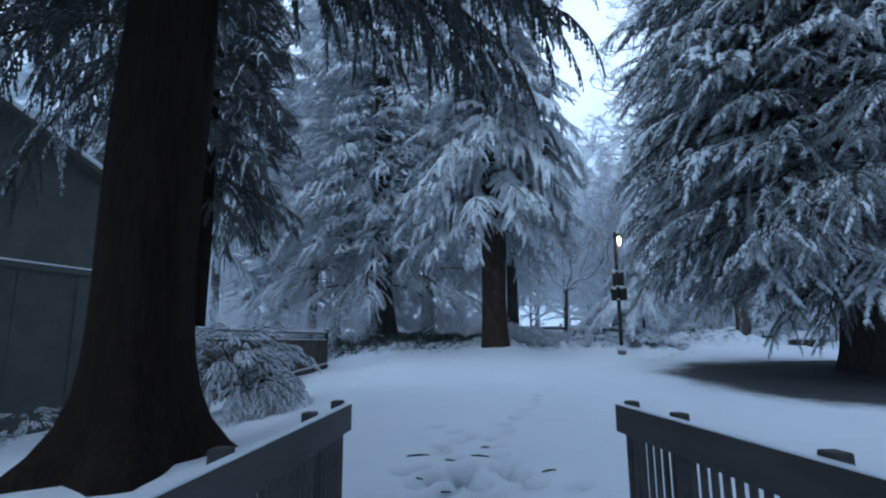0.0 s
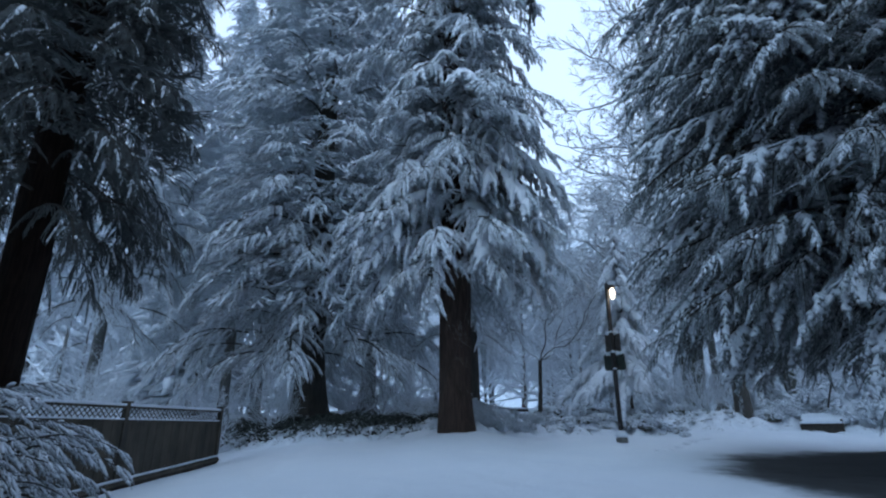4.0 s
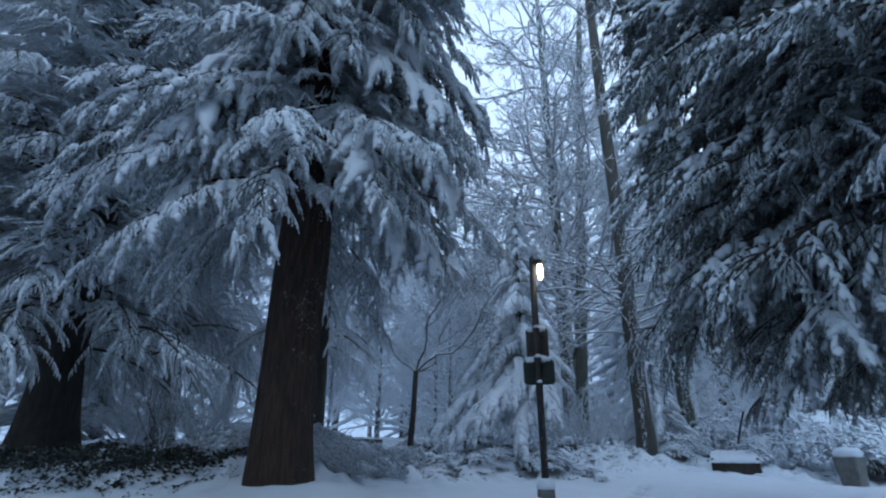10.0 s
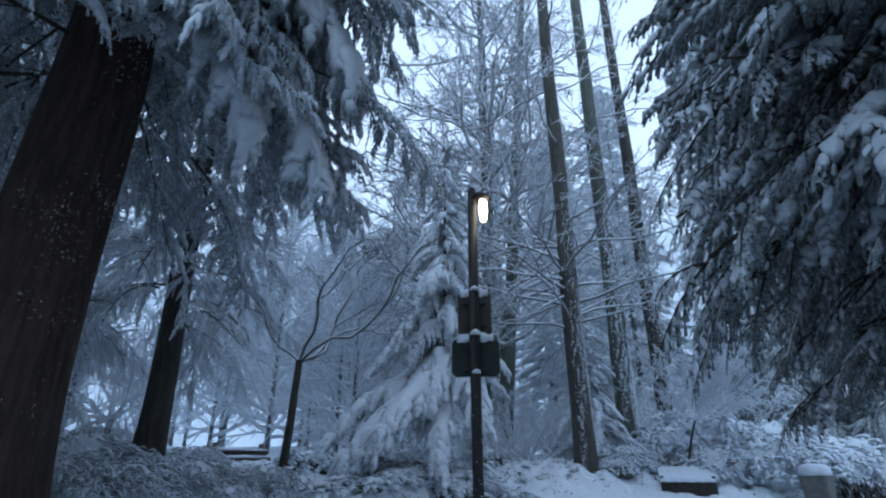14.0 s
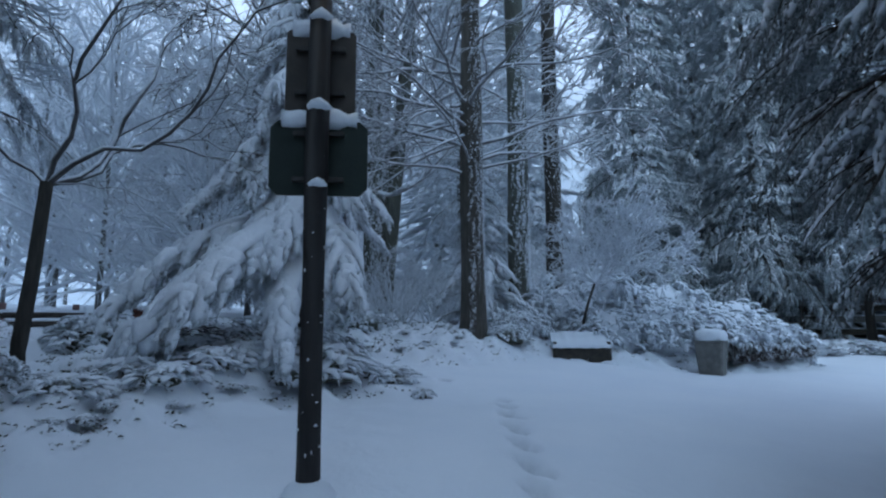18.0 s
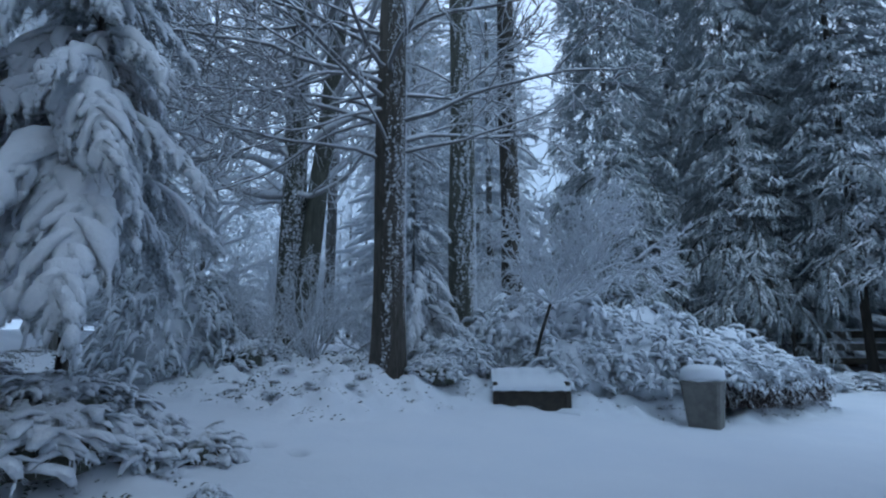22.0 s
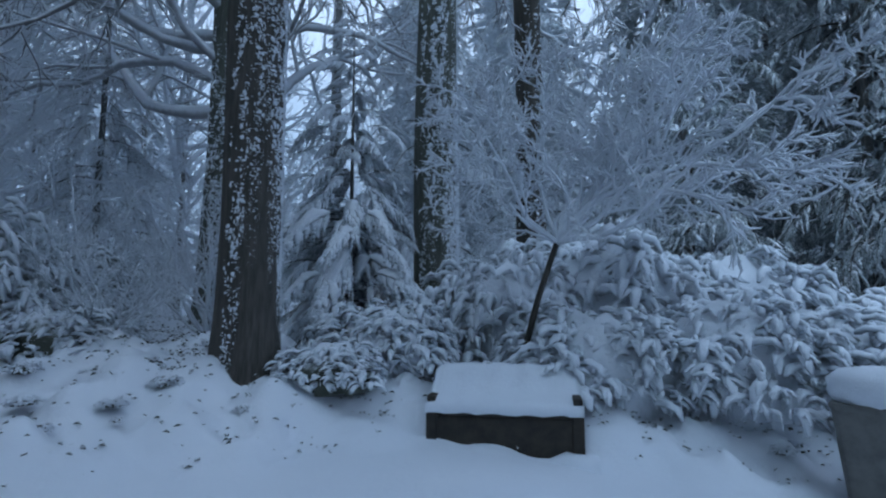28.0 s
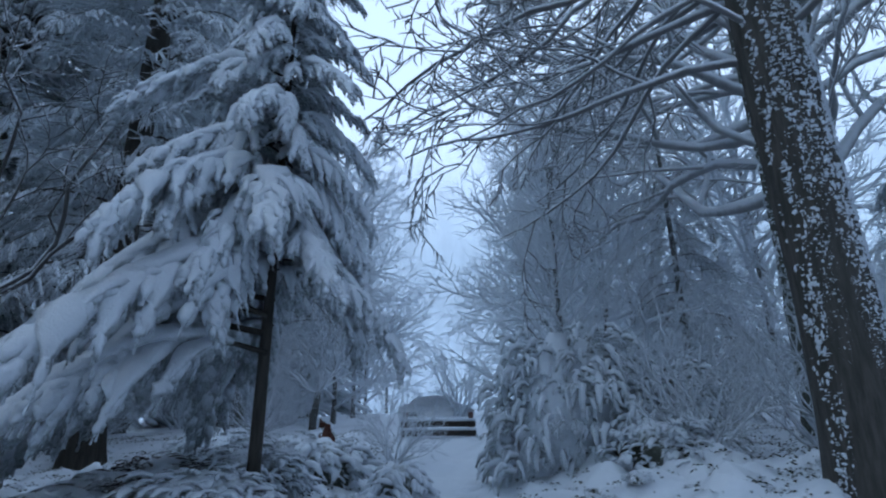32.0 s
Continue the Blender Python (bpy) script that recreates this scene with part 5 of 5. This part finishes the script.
# ---- building ----
def building():
    a, b = Vector((-8.1, 15.7)), Vector((-13.4, 1.6))
    d = b - a
    n = d.length
    ob = thing("building", (a.x, a.y, -0.6), "dark green-grey clad building with snow-edged gable roof", "building")
    ob.rotation_euler = (0, 0, math.atan2(d.y, d.x))
    k = MB()
    prof = [(0, 0), (n, 0), (n, 5.5), (n / 2, 8.3), (0, 5.5)]
    v = [(x, 0.0, z) for x, z in prof] + [(x, -9.0, z) for x, z in prof]
    k.add(v, [(0, 1, 2, 3, 4), (9, 8, 7, 6, 5), (0, 5, 6, 1), (1, 6, 7, 2), (4, 9, 5, 0)], 0, False)
    part("wall", k.mesh("wall", [siding]), ob)
    boxes("ledge", ob, siding, ((-0.02, 0.002, 3.92), (n, 0.10, 4.06)))
    boxes("ledge_snow", ob, snow_mat, ((-0.02, 0.004, 4.062), (n, 0.11, 4.10)), bevel=0.012, label="line of snow on the ledge")
    for i in range(1, 11):
        boxes("batten", ob, siding, ((i * n / 11 - 0.03, 0.002, 0.0), (i * n / 11 + 0.03, 0.03, 3.9)), bevel=0.0)
    sl = math.atan2(2.8, n / 2)
    for s in (0, 1):
        k = MB()
        L = math.hypot(n / 2, 2.8) + 0.35
        k.box((-0.35, -9.4, 0), (L - 0.33, 0.35, 0.12), 0, 0.0)
        k.box((-0.38, -9.4, 0.122), (L - 0.33, 0.38, 0.24), 1, 0.04)
        m = Matrix.Translation((0, 0, 5.5)) @ Matrix.Rotation(-sl, 4, "Y") if s == 0 else Matrix.Translation((n, 0, 5.5)) @ Matrix.Scale(-1, 4, (1, 0, 0)) @ Matrix.Rotation(-sl, 4, "Y")
        part("roof", k.mesh("roof", [siding, snow_mat]), ob, "snow-covered roof slope", m)


building()


# ---- barrier and car at the end of the lane ----
def barrier():
    ob = thing("log_barrier", (8.0, 39.7, g(8.0, 39.7)), "low barrier of snow-capped logs between reddish posts", "barrier")
    ob.rotation_euler = (0, 0, radians(21))
    for s in (-1, 1):
        boxes("post", ob, post_red, ((s * 1.0 - 0.07, 0.16, -0.2), (s * 1.0 + 0.07, 0.3, 0.72)))
    for z, y in ((0.12, -0.25), (0.38, 0.0)):
        k = MB()
        k.tube([(-1.12, y, z), (0, y, z + 0.01), (1.12, y, z)], [0.1, 0.105, 0.1], 10)
        part("log", k.mesh("log", [log_mat]), ob)
        k = MB()
        k.tube([(-1.13, y, z + 0.09), (0, y, z + 0.11), (1.13, y, z + 0.09)], [0.08, 0.1, 0.08], 8, 0, 0.7, 0.1)
        part("snow_cap", k.mesh("snow_cap", [snow_mat]), ob, "rounded snow")


barrier()


def car():
    x, y = 3.5, 54.8
    ob = thing("car", (x, y, g(x, y) - 0.46), "parked car thickly covered with snow, its paint paled for mist", "car")
    ob.rotation_euler = (0, 0, radians(17))
    prof = [(-2.15, 0.35), (-2.2, 0.7), (-2.1, 0.95), (-1.6, 1.0), (-1.15, 1.4), (0.1, 1.47), (0.75, 1.4), (1.25, 1.0), (2.0, 0.88), (2.2, 0.65), (2.15, 0.35)]
    k = MB()
    v = []
    for j, (yy, s) in enumerate(((-0.85, 0.96), (-0.7, 1.0), (0.7, 1.0), (0.85, 0.96))):
        v += [(px * (0.99 if j in (0, 3) else 1), yy * (0.86 if pz > 1.1 else 1.0), pz * s) for px, pz in prof]
    m = len(prof)
    f = [(j * m + i, (j + 1) * m + i, (j + 1) * m + (i + 1) % m, j * m + (i + 1) % m) for j in range(3) for i in range(m)] + [tuple(range(m - 1, -1, -1)), tuple(range(3 * m, 4 * m))]
    k.add(v, f, 0, True)
    part("body", k.mesh("body", [car_paint]), ob)
    k = MB()
    v = []
    for yy in (-0.8, -0.55, 0.55, 0.8):
        e = 0.0 if abs(yy) > 0.7 else 0.05
        v += [(px * 0.97, yy * (0.88 if pz > 1.1 else 1.0), pz + 0.03 + e) for px, pz in prof[2:9]]
    m = 7
    f = [(j * m + i, j * m + i + 1, (j + 1) * m + i + 1, (j + 1) * m + i) for j in range(3) for i in range(m - 1)]
    k.add(v, f, 0, True)
    part("snow_cover", k.mesh("snow_cover", [snow_mat]), ob, "thick snow on roof, bonnet and boot")
    for sx in (-1.35, 1.35):
        for sy in (-0.86, 0.86):
            k = MB()
            k.tube([(sx, sy - 0.1, 0.31), (sx, sy + 0.1, 0.31)], [0.31, 0.31], 16)
            w = part("wheel", k.mesh("wheel", [rubber]), ob)
    for sy in (-0.8, 0.8):
        boxes("side_window", ob, glass_hazed, ((-1.05, sy * 0.93 - 0.01, 1.02), (0.75, sy * 0.93 + 0.01, 1.3)), bevel=0.0)


car()

# ---- shrubs ----
shrub("bamboo_bush", -4.6, 11.9, "arching bamboo bush bent down by snow", 1.45, 2.4, 90, bamboo, 201, dome=True, size=0.62)
shrub("bamboo_bush", -8.6, 11.4, "small drooping bush against the building", 0.8, 0.9, 22, bamboo, 202, dome=True, size=0.6)
shrub("rhododendron", 12.95, 33.0, "rhododendron bush with drooping leaves under snow", 1.55, 2.9, 64, fir_boughs, 204, dome=True, size=0.26, cover=[clump_rhodo], dz=-0.35)
shrub("rhododendron", 14.15, 33.5, "lower rhododendron bush under snow", 1.15, 2.1, 34, fir_boughs, 205, dome=True, size=0.26, cover=[clump_rhodo], dz=-0.25)
for i, (x, y, w, h) in enumerate(((19.0, 27.4, 1.2, 1.3), (20.2, 26.5, 1.4, 1.5), (21.3, 25.8, 1.4, 1.4), (22.3, 25.5, 1.4, 1.3), (20.6, 28.2, 1.8, 2.6), (22.2, 27.4, 1.9, 2.4), (23.9, 26.3, 1.9, 1.9), (23.6, 25.1, 1.4, 1.1), (16.4, 28.8, 0.65, 0.55), (19.2, 29.2, 1.5, 2.0), (25.0, 28.2, 2.1, 2.3), (17.3, 29.2, 1.0, 1.0), (21.8, 29.8, 2.1, 3.0), (26.8, 27.0, 1.6, 1.4), (28.5, 28.4, 2.2, 2.0), (24.6, 24.9, 1.0, 0.8), (31.0, 25.6, 1.5, 0.6), (33.0, 24.4, 1.6, 0.65), (34.8, 22.8, 1.5, 0.6), (29.6, 26.8, 1.4, 0.7), (36.2, 21.0, 1.6, 0.8))):
    shrub("snowy_shrub", x, y, "low evergreen shrub pressed down by heavy snow", w, h * 0.95, 7, fir_boughs + fir_loads, 210 + i, group="shrubs behind the bench", dome=True, size=0.30, cover=clumps_fine if w > 0.7 else clumps)
for i, (x, y, w, h) in enumerate(((10.0, 27.0, 0.7, 0.6), (9.3, 26.9, 0.5, 0.4), (10.7, 27.0, 0.4, 0.45), (8.6, 28.4, 0.7, 0.5), (9.4, 29.6, 0.8, 0.65), (10.9, 29.2, 0.6, 0.7), (10.95, 25.95, 0.16, 0.22), (3.6, 25.7, 0.8, 0.7), (4.6, 26.6, 0.7, 0.6), (3.1, 26.6, 1.0, 1.1), (4.2, 27.4, 0.9, 0.8), (5.2, 26.0, 0.4, 0.35), (7.8, 31.0, 0.9, 0.7), (5.6, 33.5, 1.0, 0.8), (14.2, 32.0, 0.9, 0.8), (10.6, 31.2, 0.5, 0.7), (9.3, 31.3, 0.7, 0.75), (8.2, 32.0, 0.6, 0.7), (7.4, 27.2, 0.4, 0.3), (5.4, 26.9, 0.5, 0.4), (11.4, 27.4, 0.45, 0.4), (9.0, 27.6, 0.7, 0.5), (11.2, 28.3, 0.5, 0.5), (10.2, 28.0, 0.8, 0.6), (2.9, 25.5, 0.7, 0.7), (4.1, 25.2, 0.45, 0.4), (5.0, 25.6, 0.5, 0.45), (5.9, 26.9, 0.6, 0.5), (3.7, 26.5, 0.8, 0.8), (5.0, 27.6, 0.7, 0.6), (2.4, 26.0, 0.8, 0.9), (6.6, 26.4, 0.35, 0.3), (1.6, 26.6, 0.9, 0.9), (7.6, 26.5, 0.4, 0.3), (8.3, 27.0, 0.5, 0.4))):
    shrub("snowy_shrub", x, y, "small leafy shrub half buried in snow", w, h, 6 if w > 0.3 else 0, fir_loads + fir_boughs, 230 + i, group="shrubs in the bed", dome=True, size=0.42, cover=[clump_rhodo] if x < 6 and w > 0.42 else (clumps if w > 0.75 else clumps_small))
def hedge(x, y, w, d, h, turn, seed):
    """A low hedge bent under snow, its bare brown stems showing along the foot."""
    ob = thing("hedge", (x, y, g(x, y)), "low hedge with bare brown stems under heavy snow", "shrub", "hedge beside the bin")
    ob.rotation_euler = (0, 0, turn)
    rg = random.Random(seed)
    k = MB()
    for _ in range(420):
        a = rg.uniform(0, 6.28)
        p = Vector((w * math.cos(a) * rg.uniform(0.6, 1.0), d * math.sin(a) * rg.uniform(0.6, 1.0), -0.05))
        q = Vector((p.x * 1.12 + rg.uniform(-0.15, 0.15), p.y * 1.12 + rg.uniform(-0.15, 0.15), h * rg.uniform(0.2, 0.48)))
        k.tube([p, p.lerp(q, 0.5) + Vector((rg.uniform(-0.06, 0.06), rg.uniform(-0.06, 0.06), 0)), q], [0.012, 0.01, 0.006], 3, 0, 1.0, 0.0, rg, caps=False)
        for _ in range(3):
            o = p.lerp(q, rg.uniform(0.3, 1.0))
            pinna(k, o, (rg.uniform(-1, 1), rg.uniform(-1, 1), -0.5), rg.uniform(0.12, 0.24), 0.02, 0.8, 0, 2)
    tagged(part("stem_tangle", k.mesh("stem_tangle", [brown_leaf]), ob, "bare brown stems"), kind="stuff")
    tagged(part("foliage", rg.choice(clumps_fine), ob, m=Matrix.Translation((0, 0, h * 0.26)) @ Matrix.Diagonal((w * 1.1, d * 1.15, h * 0.8, 1))), kind="stuff")


hedge(21.1, 24.95, 0.9, 0.75, 1.0, radians(-14), 31)
hedge(22.15, 24.7, 0.9, 0.75, 1.05, radians(-14), 32)
hedge(23.05, 24.4, 0.8, 0.7, 0.95, radians(-14), 33)
for i, (x, y, w, h) in enumerate(((9.4, 28.3, 0.75, 0.5), (8.6, 29.0, 0.8, 0.55))):
    part("foliage", clump_brown, thing("brown_shrub", (x, y, g(x, y)), "dark brown leafy shrub sheltered under the conifer", "shrub", "shrubs under the conifer"), m=Matrix.Rotation(i * 1.4, 4, "Z") @ Matrix.Diagonal((w, w, h, 1)))
rt = random.Random(77)
made = 0
while made < 230:
    x, y = rt.uniform(3.2, 13.0) if made % 3 else rt.uniform(13.0, 24.0), rt.uniform(24.0, 31.0)
    away = y - float(bed_edge(x))
    if not 0.05 < away < 3.6 or float(lane(x, y)) < 1.5 or min(math.hypot(x - a, y - e) for a, e in ((2.32, 24.1), (10.33, 28.5), (15.64, 29.32), (17.26, 27.2), (6.37, 27.85), (19.3, 24.9))) < 0.75:
        continue
    w = rt.uniform(0.05, 0.15)
    shrub("leafy_tuft", x, y, "small salal tuft poking out of snow", w, w * rt.uniform(0.6, 0.95), 0, leafy, 800 + made, category="plant", group="tufts in the bed", cover=clumps_small)
    made += 1
shrub("bent_shrub", -0.3, 30.0, "bare shrub with dark bent stems", 1.6, 3.0, 8, upright, 246, up=(0.7, 1.4))
part("foliage", clump_red, thing("dead_clump", (8.7, 32.4, g(8.7, 32.4)), "reddish-brown dead foliage among snowy shrubs", "shrub"), m=Matrix.Diagonal((0.17, 0.17, 0.8, 1)))
for i, (x, y, w, h) in enumerate(((-6.5, 26.5, 2.2, 2.8), (-9.5, 25.5, 2.4, 3.2), (-1.8, 38, 2, 2.6), (0.8, 36, 1.8, 2.6), (14.6, 32.0, 1.5, 1.7), (16.4, 33.2, 1.8, 2.4), (20.6, 33.5, 1.8, 2.6), (14.6, 36.0, 2.2, 3.2), (18.6, 33, 1.5, 2.2), (-12, 28, 2.5, 3.4), (-4.5, 28.5, 1.6, 2.2), (9.3, 34.0, 1.2, 1.6), (24, 33, 2, 3), (26, 35, 2, 3), (4.0, 37.5, 1.6, 2.2))):
    shrub("twiggy_shrub", x, y, "leafless shrub with snow along every twig", w, h, 18, frostlimbs, 250 + i, group="bare shrubs", up=(0.5, 1.4))


for i, (x, y, w, h) in enumerate(((-7.0, 47.0, 3.2, 3.4), (-3.0, 49.0, 3.4, 3.0), (0.5, 45.5, 2.6, 2.8), (-11.5, 43.5, 3.2, 3.4), (5.0, 50.5, 2.6, 3.2), (-14.0, 33.0, 2.8, 3.2), (-17.0, 30.0, 3.0, 3.4), (22.0, 38.0, 2.8, 4.0), (19.5, 40.0, 2.8, 4.2), (28.0, 34.5, 2.6, 3.6))):
    shrub("frosted_thicket", x, y, "frosted thicket with mist painted into its pale colour", w, h, 15, mistlimbs, 280 + i, group="thickets in the mist", up=(0.3, 1.4))


# ---- plank fence at the back ----
def plank_fence():
    a, b = Vector((41.0, 31.5, 0)), Vector((42.5, 19.0, 0))
    z = g(41, 25)
    ob = thing("plank_fence", (a.x, a.y, z), "old plank fence with snow on its rails", "fence")
    d = b - a
    m = Matrix.Rotation(math.atan2(d.y, d.x), 4, "Z")
    for i in range(6):
        boxes("post", ob, fence_wood, ((i * 2.5 - 0.1, -0.1, -0.3), (i * 2.5 + 0.1, 0.1, 2.2)), m=m)
    for zz, hh in ((0.5, 0.3), (1.15, 0.35), (1.75, 0.35)):
        boxes("rail", ob, concrete if zz == 1.15 else fence_wood, ((-0.1, 0.1, zz), (12.6, 0.16, zz + hh)), m=m)
        boxes("snow_strip", ob, snow_mat, ((-0.1, 0.06, zz + hh + 0.002), (12.6, 0.2, zz + hh + 0.06)), bevel=0.02, label="ridge of snow", m=m)


plank_fence()

# ---- the wood behind ----
def far_set():
    made = []
    for i in range(4):
        rg = random.Random(300 + i)
        h = 24 + 3 * i
        k = MB()
        for j in range(460):
            z = 1.5 + (h - 2) * (j / 460) ** 1.15
            reach = max(0.5, (4.6 + 0.5 * i) * (1 - z / (h + 0.8)) ** 0.7) * rg.uniform(0.55, 1.15)
            a = j * 2.399 + rg.uniform(-0.6, 0.6)
            s = Vector((math.cos(a), math.sin(a), rg.uniform(-0.5, 0.0)))
            r0 = rg.uniform(0.1, 0.55)
            pts = lobe(k, Vector((0, 0, z)) + s * reach * r0, s, reach * (1.0 - r0), 0.05 * reach + 0.11, rg.uniform(0.6, 1.6), 0, rg, 4, 2)
            fringe(k, pts, 0.3, 2, 0, rg)
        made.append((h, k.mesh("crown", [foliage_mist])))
    return made


fars = far_set()
far_trunk = trunk_mesh("trunk", 5, 12, 0.35, bark_grey, 0.4, 0.3)
rg = random.Random(9)
spots = []
for i in range(170):
    a = rg.uniform(-150, 110)
    dist = rg.uniform(34, 75)
    x, y = 8 + dist * math.sin(radians(-a)), 20 + dist * math.cos(radians(a))
    if y < 8 or lane(x, y) < 4.5 or abs(x - 17) < 3 and y < 44 or (x < -2 and y < 40) or math.hypot(x - 2.9, y - 54.6) < 7:
        continue
    if 20 < x < 45 and 15 < y < 42:
        continue
    spots.append((x, y))
spots = spots[:98]
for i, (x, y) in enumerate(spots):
    # only low bare trees in this sector, to fit the view from the walk's end
    in_end_view = -6 < math.degrees(math.atan2(14 - x, y - 24)) < 30
    if i % 5 < 3 or (y > 30 and in_end_view):
        bare_tree("distant_bare_tree", x, y, "distant frosted leafless tree, paled to stand in for mist", 11, 0.16, 11, 6.0, mistlimbs, 400 + i, low=1.0, pitch=(0.3, 1.3), group="distant trees")
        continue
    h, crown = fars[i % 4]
    ob = thing("distant_conifer", (x, y, g(x, y)), "distant snow-covered conifer with haze painted into its colour", "tree", "distant trees")
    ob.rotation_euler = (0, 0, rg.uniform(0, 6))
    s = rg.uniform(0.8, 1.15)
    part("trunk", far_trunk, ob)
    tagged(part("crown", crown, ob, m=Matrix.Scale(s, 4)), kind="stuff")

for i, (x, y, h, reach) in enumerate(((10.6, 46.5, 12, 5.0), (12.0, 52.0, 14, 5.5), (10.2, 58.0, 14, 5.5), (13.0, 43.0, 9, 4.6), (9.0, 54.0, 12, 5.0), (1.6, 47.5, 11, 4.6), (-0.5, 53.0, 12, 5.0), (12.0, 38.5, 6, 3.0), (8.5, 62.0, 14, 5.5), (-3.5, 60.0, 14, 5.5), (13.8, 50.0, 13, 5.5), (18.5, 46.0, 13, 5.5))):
    bare_tree("distant_bare_tree", x, y, "frosted leafless tree beside the lane, paled for mist", h * 1.3, 0.12, 52, reach, mistlimbs, 600 + i, low=0.9, pitch=(0.1, 1.2), group="distant trees")

# ---- wall of painted haze far behind, for the misty edge of the wood ----
k = MB()
m = 720
for i in range(m + 1):
    a = 2 * math.pi * i / m
    x, y = 8 + 118 * math.cos(a), 25 + 118 * math.sin(a)
    top = 95.0
    k.v += [(x, y, -3.0), (x, y, top)]
for i in range(m):
    k.f.append((2 * i, 2 * i + 1, 2 * i + 3, 2 * i + 2))
    k.s.append(0)
    k.smooth.append(True)
mist = Mat("painted_haze", 1.0)
# haze painted in: pale blue-grey colour that fades out with height
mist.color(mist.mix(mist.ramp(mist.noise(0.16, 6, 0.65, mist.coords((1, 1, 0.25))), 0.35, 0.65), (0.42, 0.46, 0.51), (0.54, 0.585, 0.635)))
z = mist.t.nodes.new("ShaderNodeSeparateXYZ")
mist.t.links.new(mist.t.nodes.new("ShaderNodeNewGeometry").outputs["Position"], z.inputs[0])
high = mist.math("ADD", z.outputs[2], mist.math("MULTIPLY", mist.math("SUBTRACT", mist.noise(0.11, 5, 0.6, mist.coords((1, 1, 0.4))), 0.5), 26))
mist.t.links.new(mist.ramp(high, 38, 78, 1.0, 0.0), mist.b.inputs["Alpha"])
# weak glow added for bright fog; no lamp stands there
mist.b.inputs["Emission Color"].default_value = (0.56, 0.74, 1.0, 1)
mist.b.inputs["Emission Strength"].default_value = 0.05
tagged(new("backdrop", k.mesh("backdrop", [mist.m])), "faintly glowing wall painted as haze over the distant wood", "backdrop", kind="structure")

# ---- leaves that stand out of the snow in the beds ----
rg = np.random.default_rng(11)
n = 42000
lx, ly = rg.uniform(-10, 26, n), rg.uniform(22.5, 40, n)
keep = (low_plants(lx, ly) > 0.6) & (rg.random(n) < 0.3 + 0.5 * (wave(lx, ly, 1.1, 2.0) > 0))
lx, ly = lx[keep], ly[keep]
lz = surface(lx, ly)
k = MB()
rr = random.Random(4)
for x, y, z in zip(lx, ly, lz):
    ivy = x < 2 and y > 25
    for q in range(3):
        a, s = rr.uniform(0, 6.28), rr.uniform(0.025, 0.07)
        d, o = Vector((math.cos(a), math.sin(a), rr.uniform(-0.1, 0.7))).normalized(), Vector((-math.sin(a), math.cos(a), 0)) * s * 0.33
        p = Vector((x + rr.uniform(-0.08, 0.08), y + rr.uniform(-0.08, 0.08), z + rr.uniform(-0.01, 0.035 if not ivy else 0.12)))
        t = p + d * s
        mid = (p + t) / 2 + Vector((0, 0, 0.18 * s))
        k.add([p, mid + o, t - Vector((0, 0, s * 0.3)), mid - o], [(0, 1, 2, 3)], 0, False)
k2 = MB()
n = 13000
ix, iy = rg.uniform(-9.5, 2.6, n), rg.uniform(24.3, 33.5, n)
ok = (iy - bed_edge(ix) > 0.05) & (iy - bed_edge(ix) < 5.2) & (np.hypot(ix - 2.32, iy - 24.1) > 1.1) & (np.hypot(ix + 4, iy - 34.2) > 1.2)
ix, iy = ix[ok], iy[ok]
iz = surface(ix, iy)
tall = 0.32 * sstep(iy - bed_edge(ix), 0.0, 0.5) * (0.75 + 0.35 * wave(ix, iy, 0.5, 1.0))
for x, y, z, w in zip(ix, iy, iz, tall):
    for q in range(2):
        a, s = rr.uniform(0, 6.28), rr.uniform(0.07, 0.14)
        d, o = Vector((math.cos(a), math.sin(a), rr.uniform(-0.5, 0.5))).normalized(), Vector((-math.sin(a), math.cos(a), rr.uniform(-0.4, 0.4))) * s * 0.42
        p = Vector((x + rr.uniform(-0.1, 0.1), y + rr.uniform(-0.1, 0.1), z + w * rr.uniform(0.2, 1.0) + 0.02))
        e = p + d * s
        mid = (p + e) / 2 + Vector((0, 0, 0.12 * s))
        k2.add([p, mid + o, e - Vector((0, 0, s * 0.25)), mid - o], [(0, 1, 2, 3)], 0, False)
for low in (k, k2):
    low.v = np.stack(spread(*np.array(low.v).T)[:3], -1).tolist()
tagged(new("ivy_bank", k2.mesh("ivy_bank", [ivy_mat])), "dark low ivy bank lightly dusted with snow", "ground cover", kind="stuff")
tagged(new("ground_cover", k.mesh("ground_cover", [leaf_mat])), "low ivy and salal leaves poking through snow", "ground cover", kind="stuff")
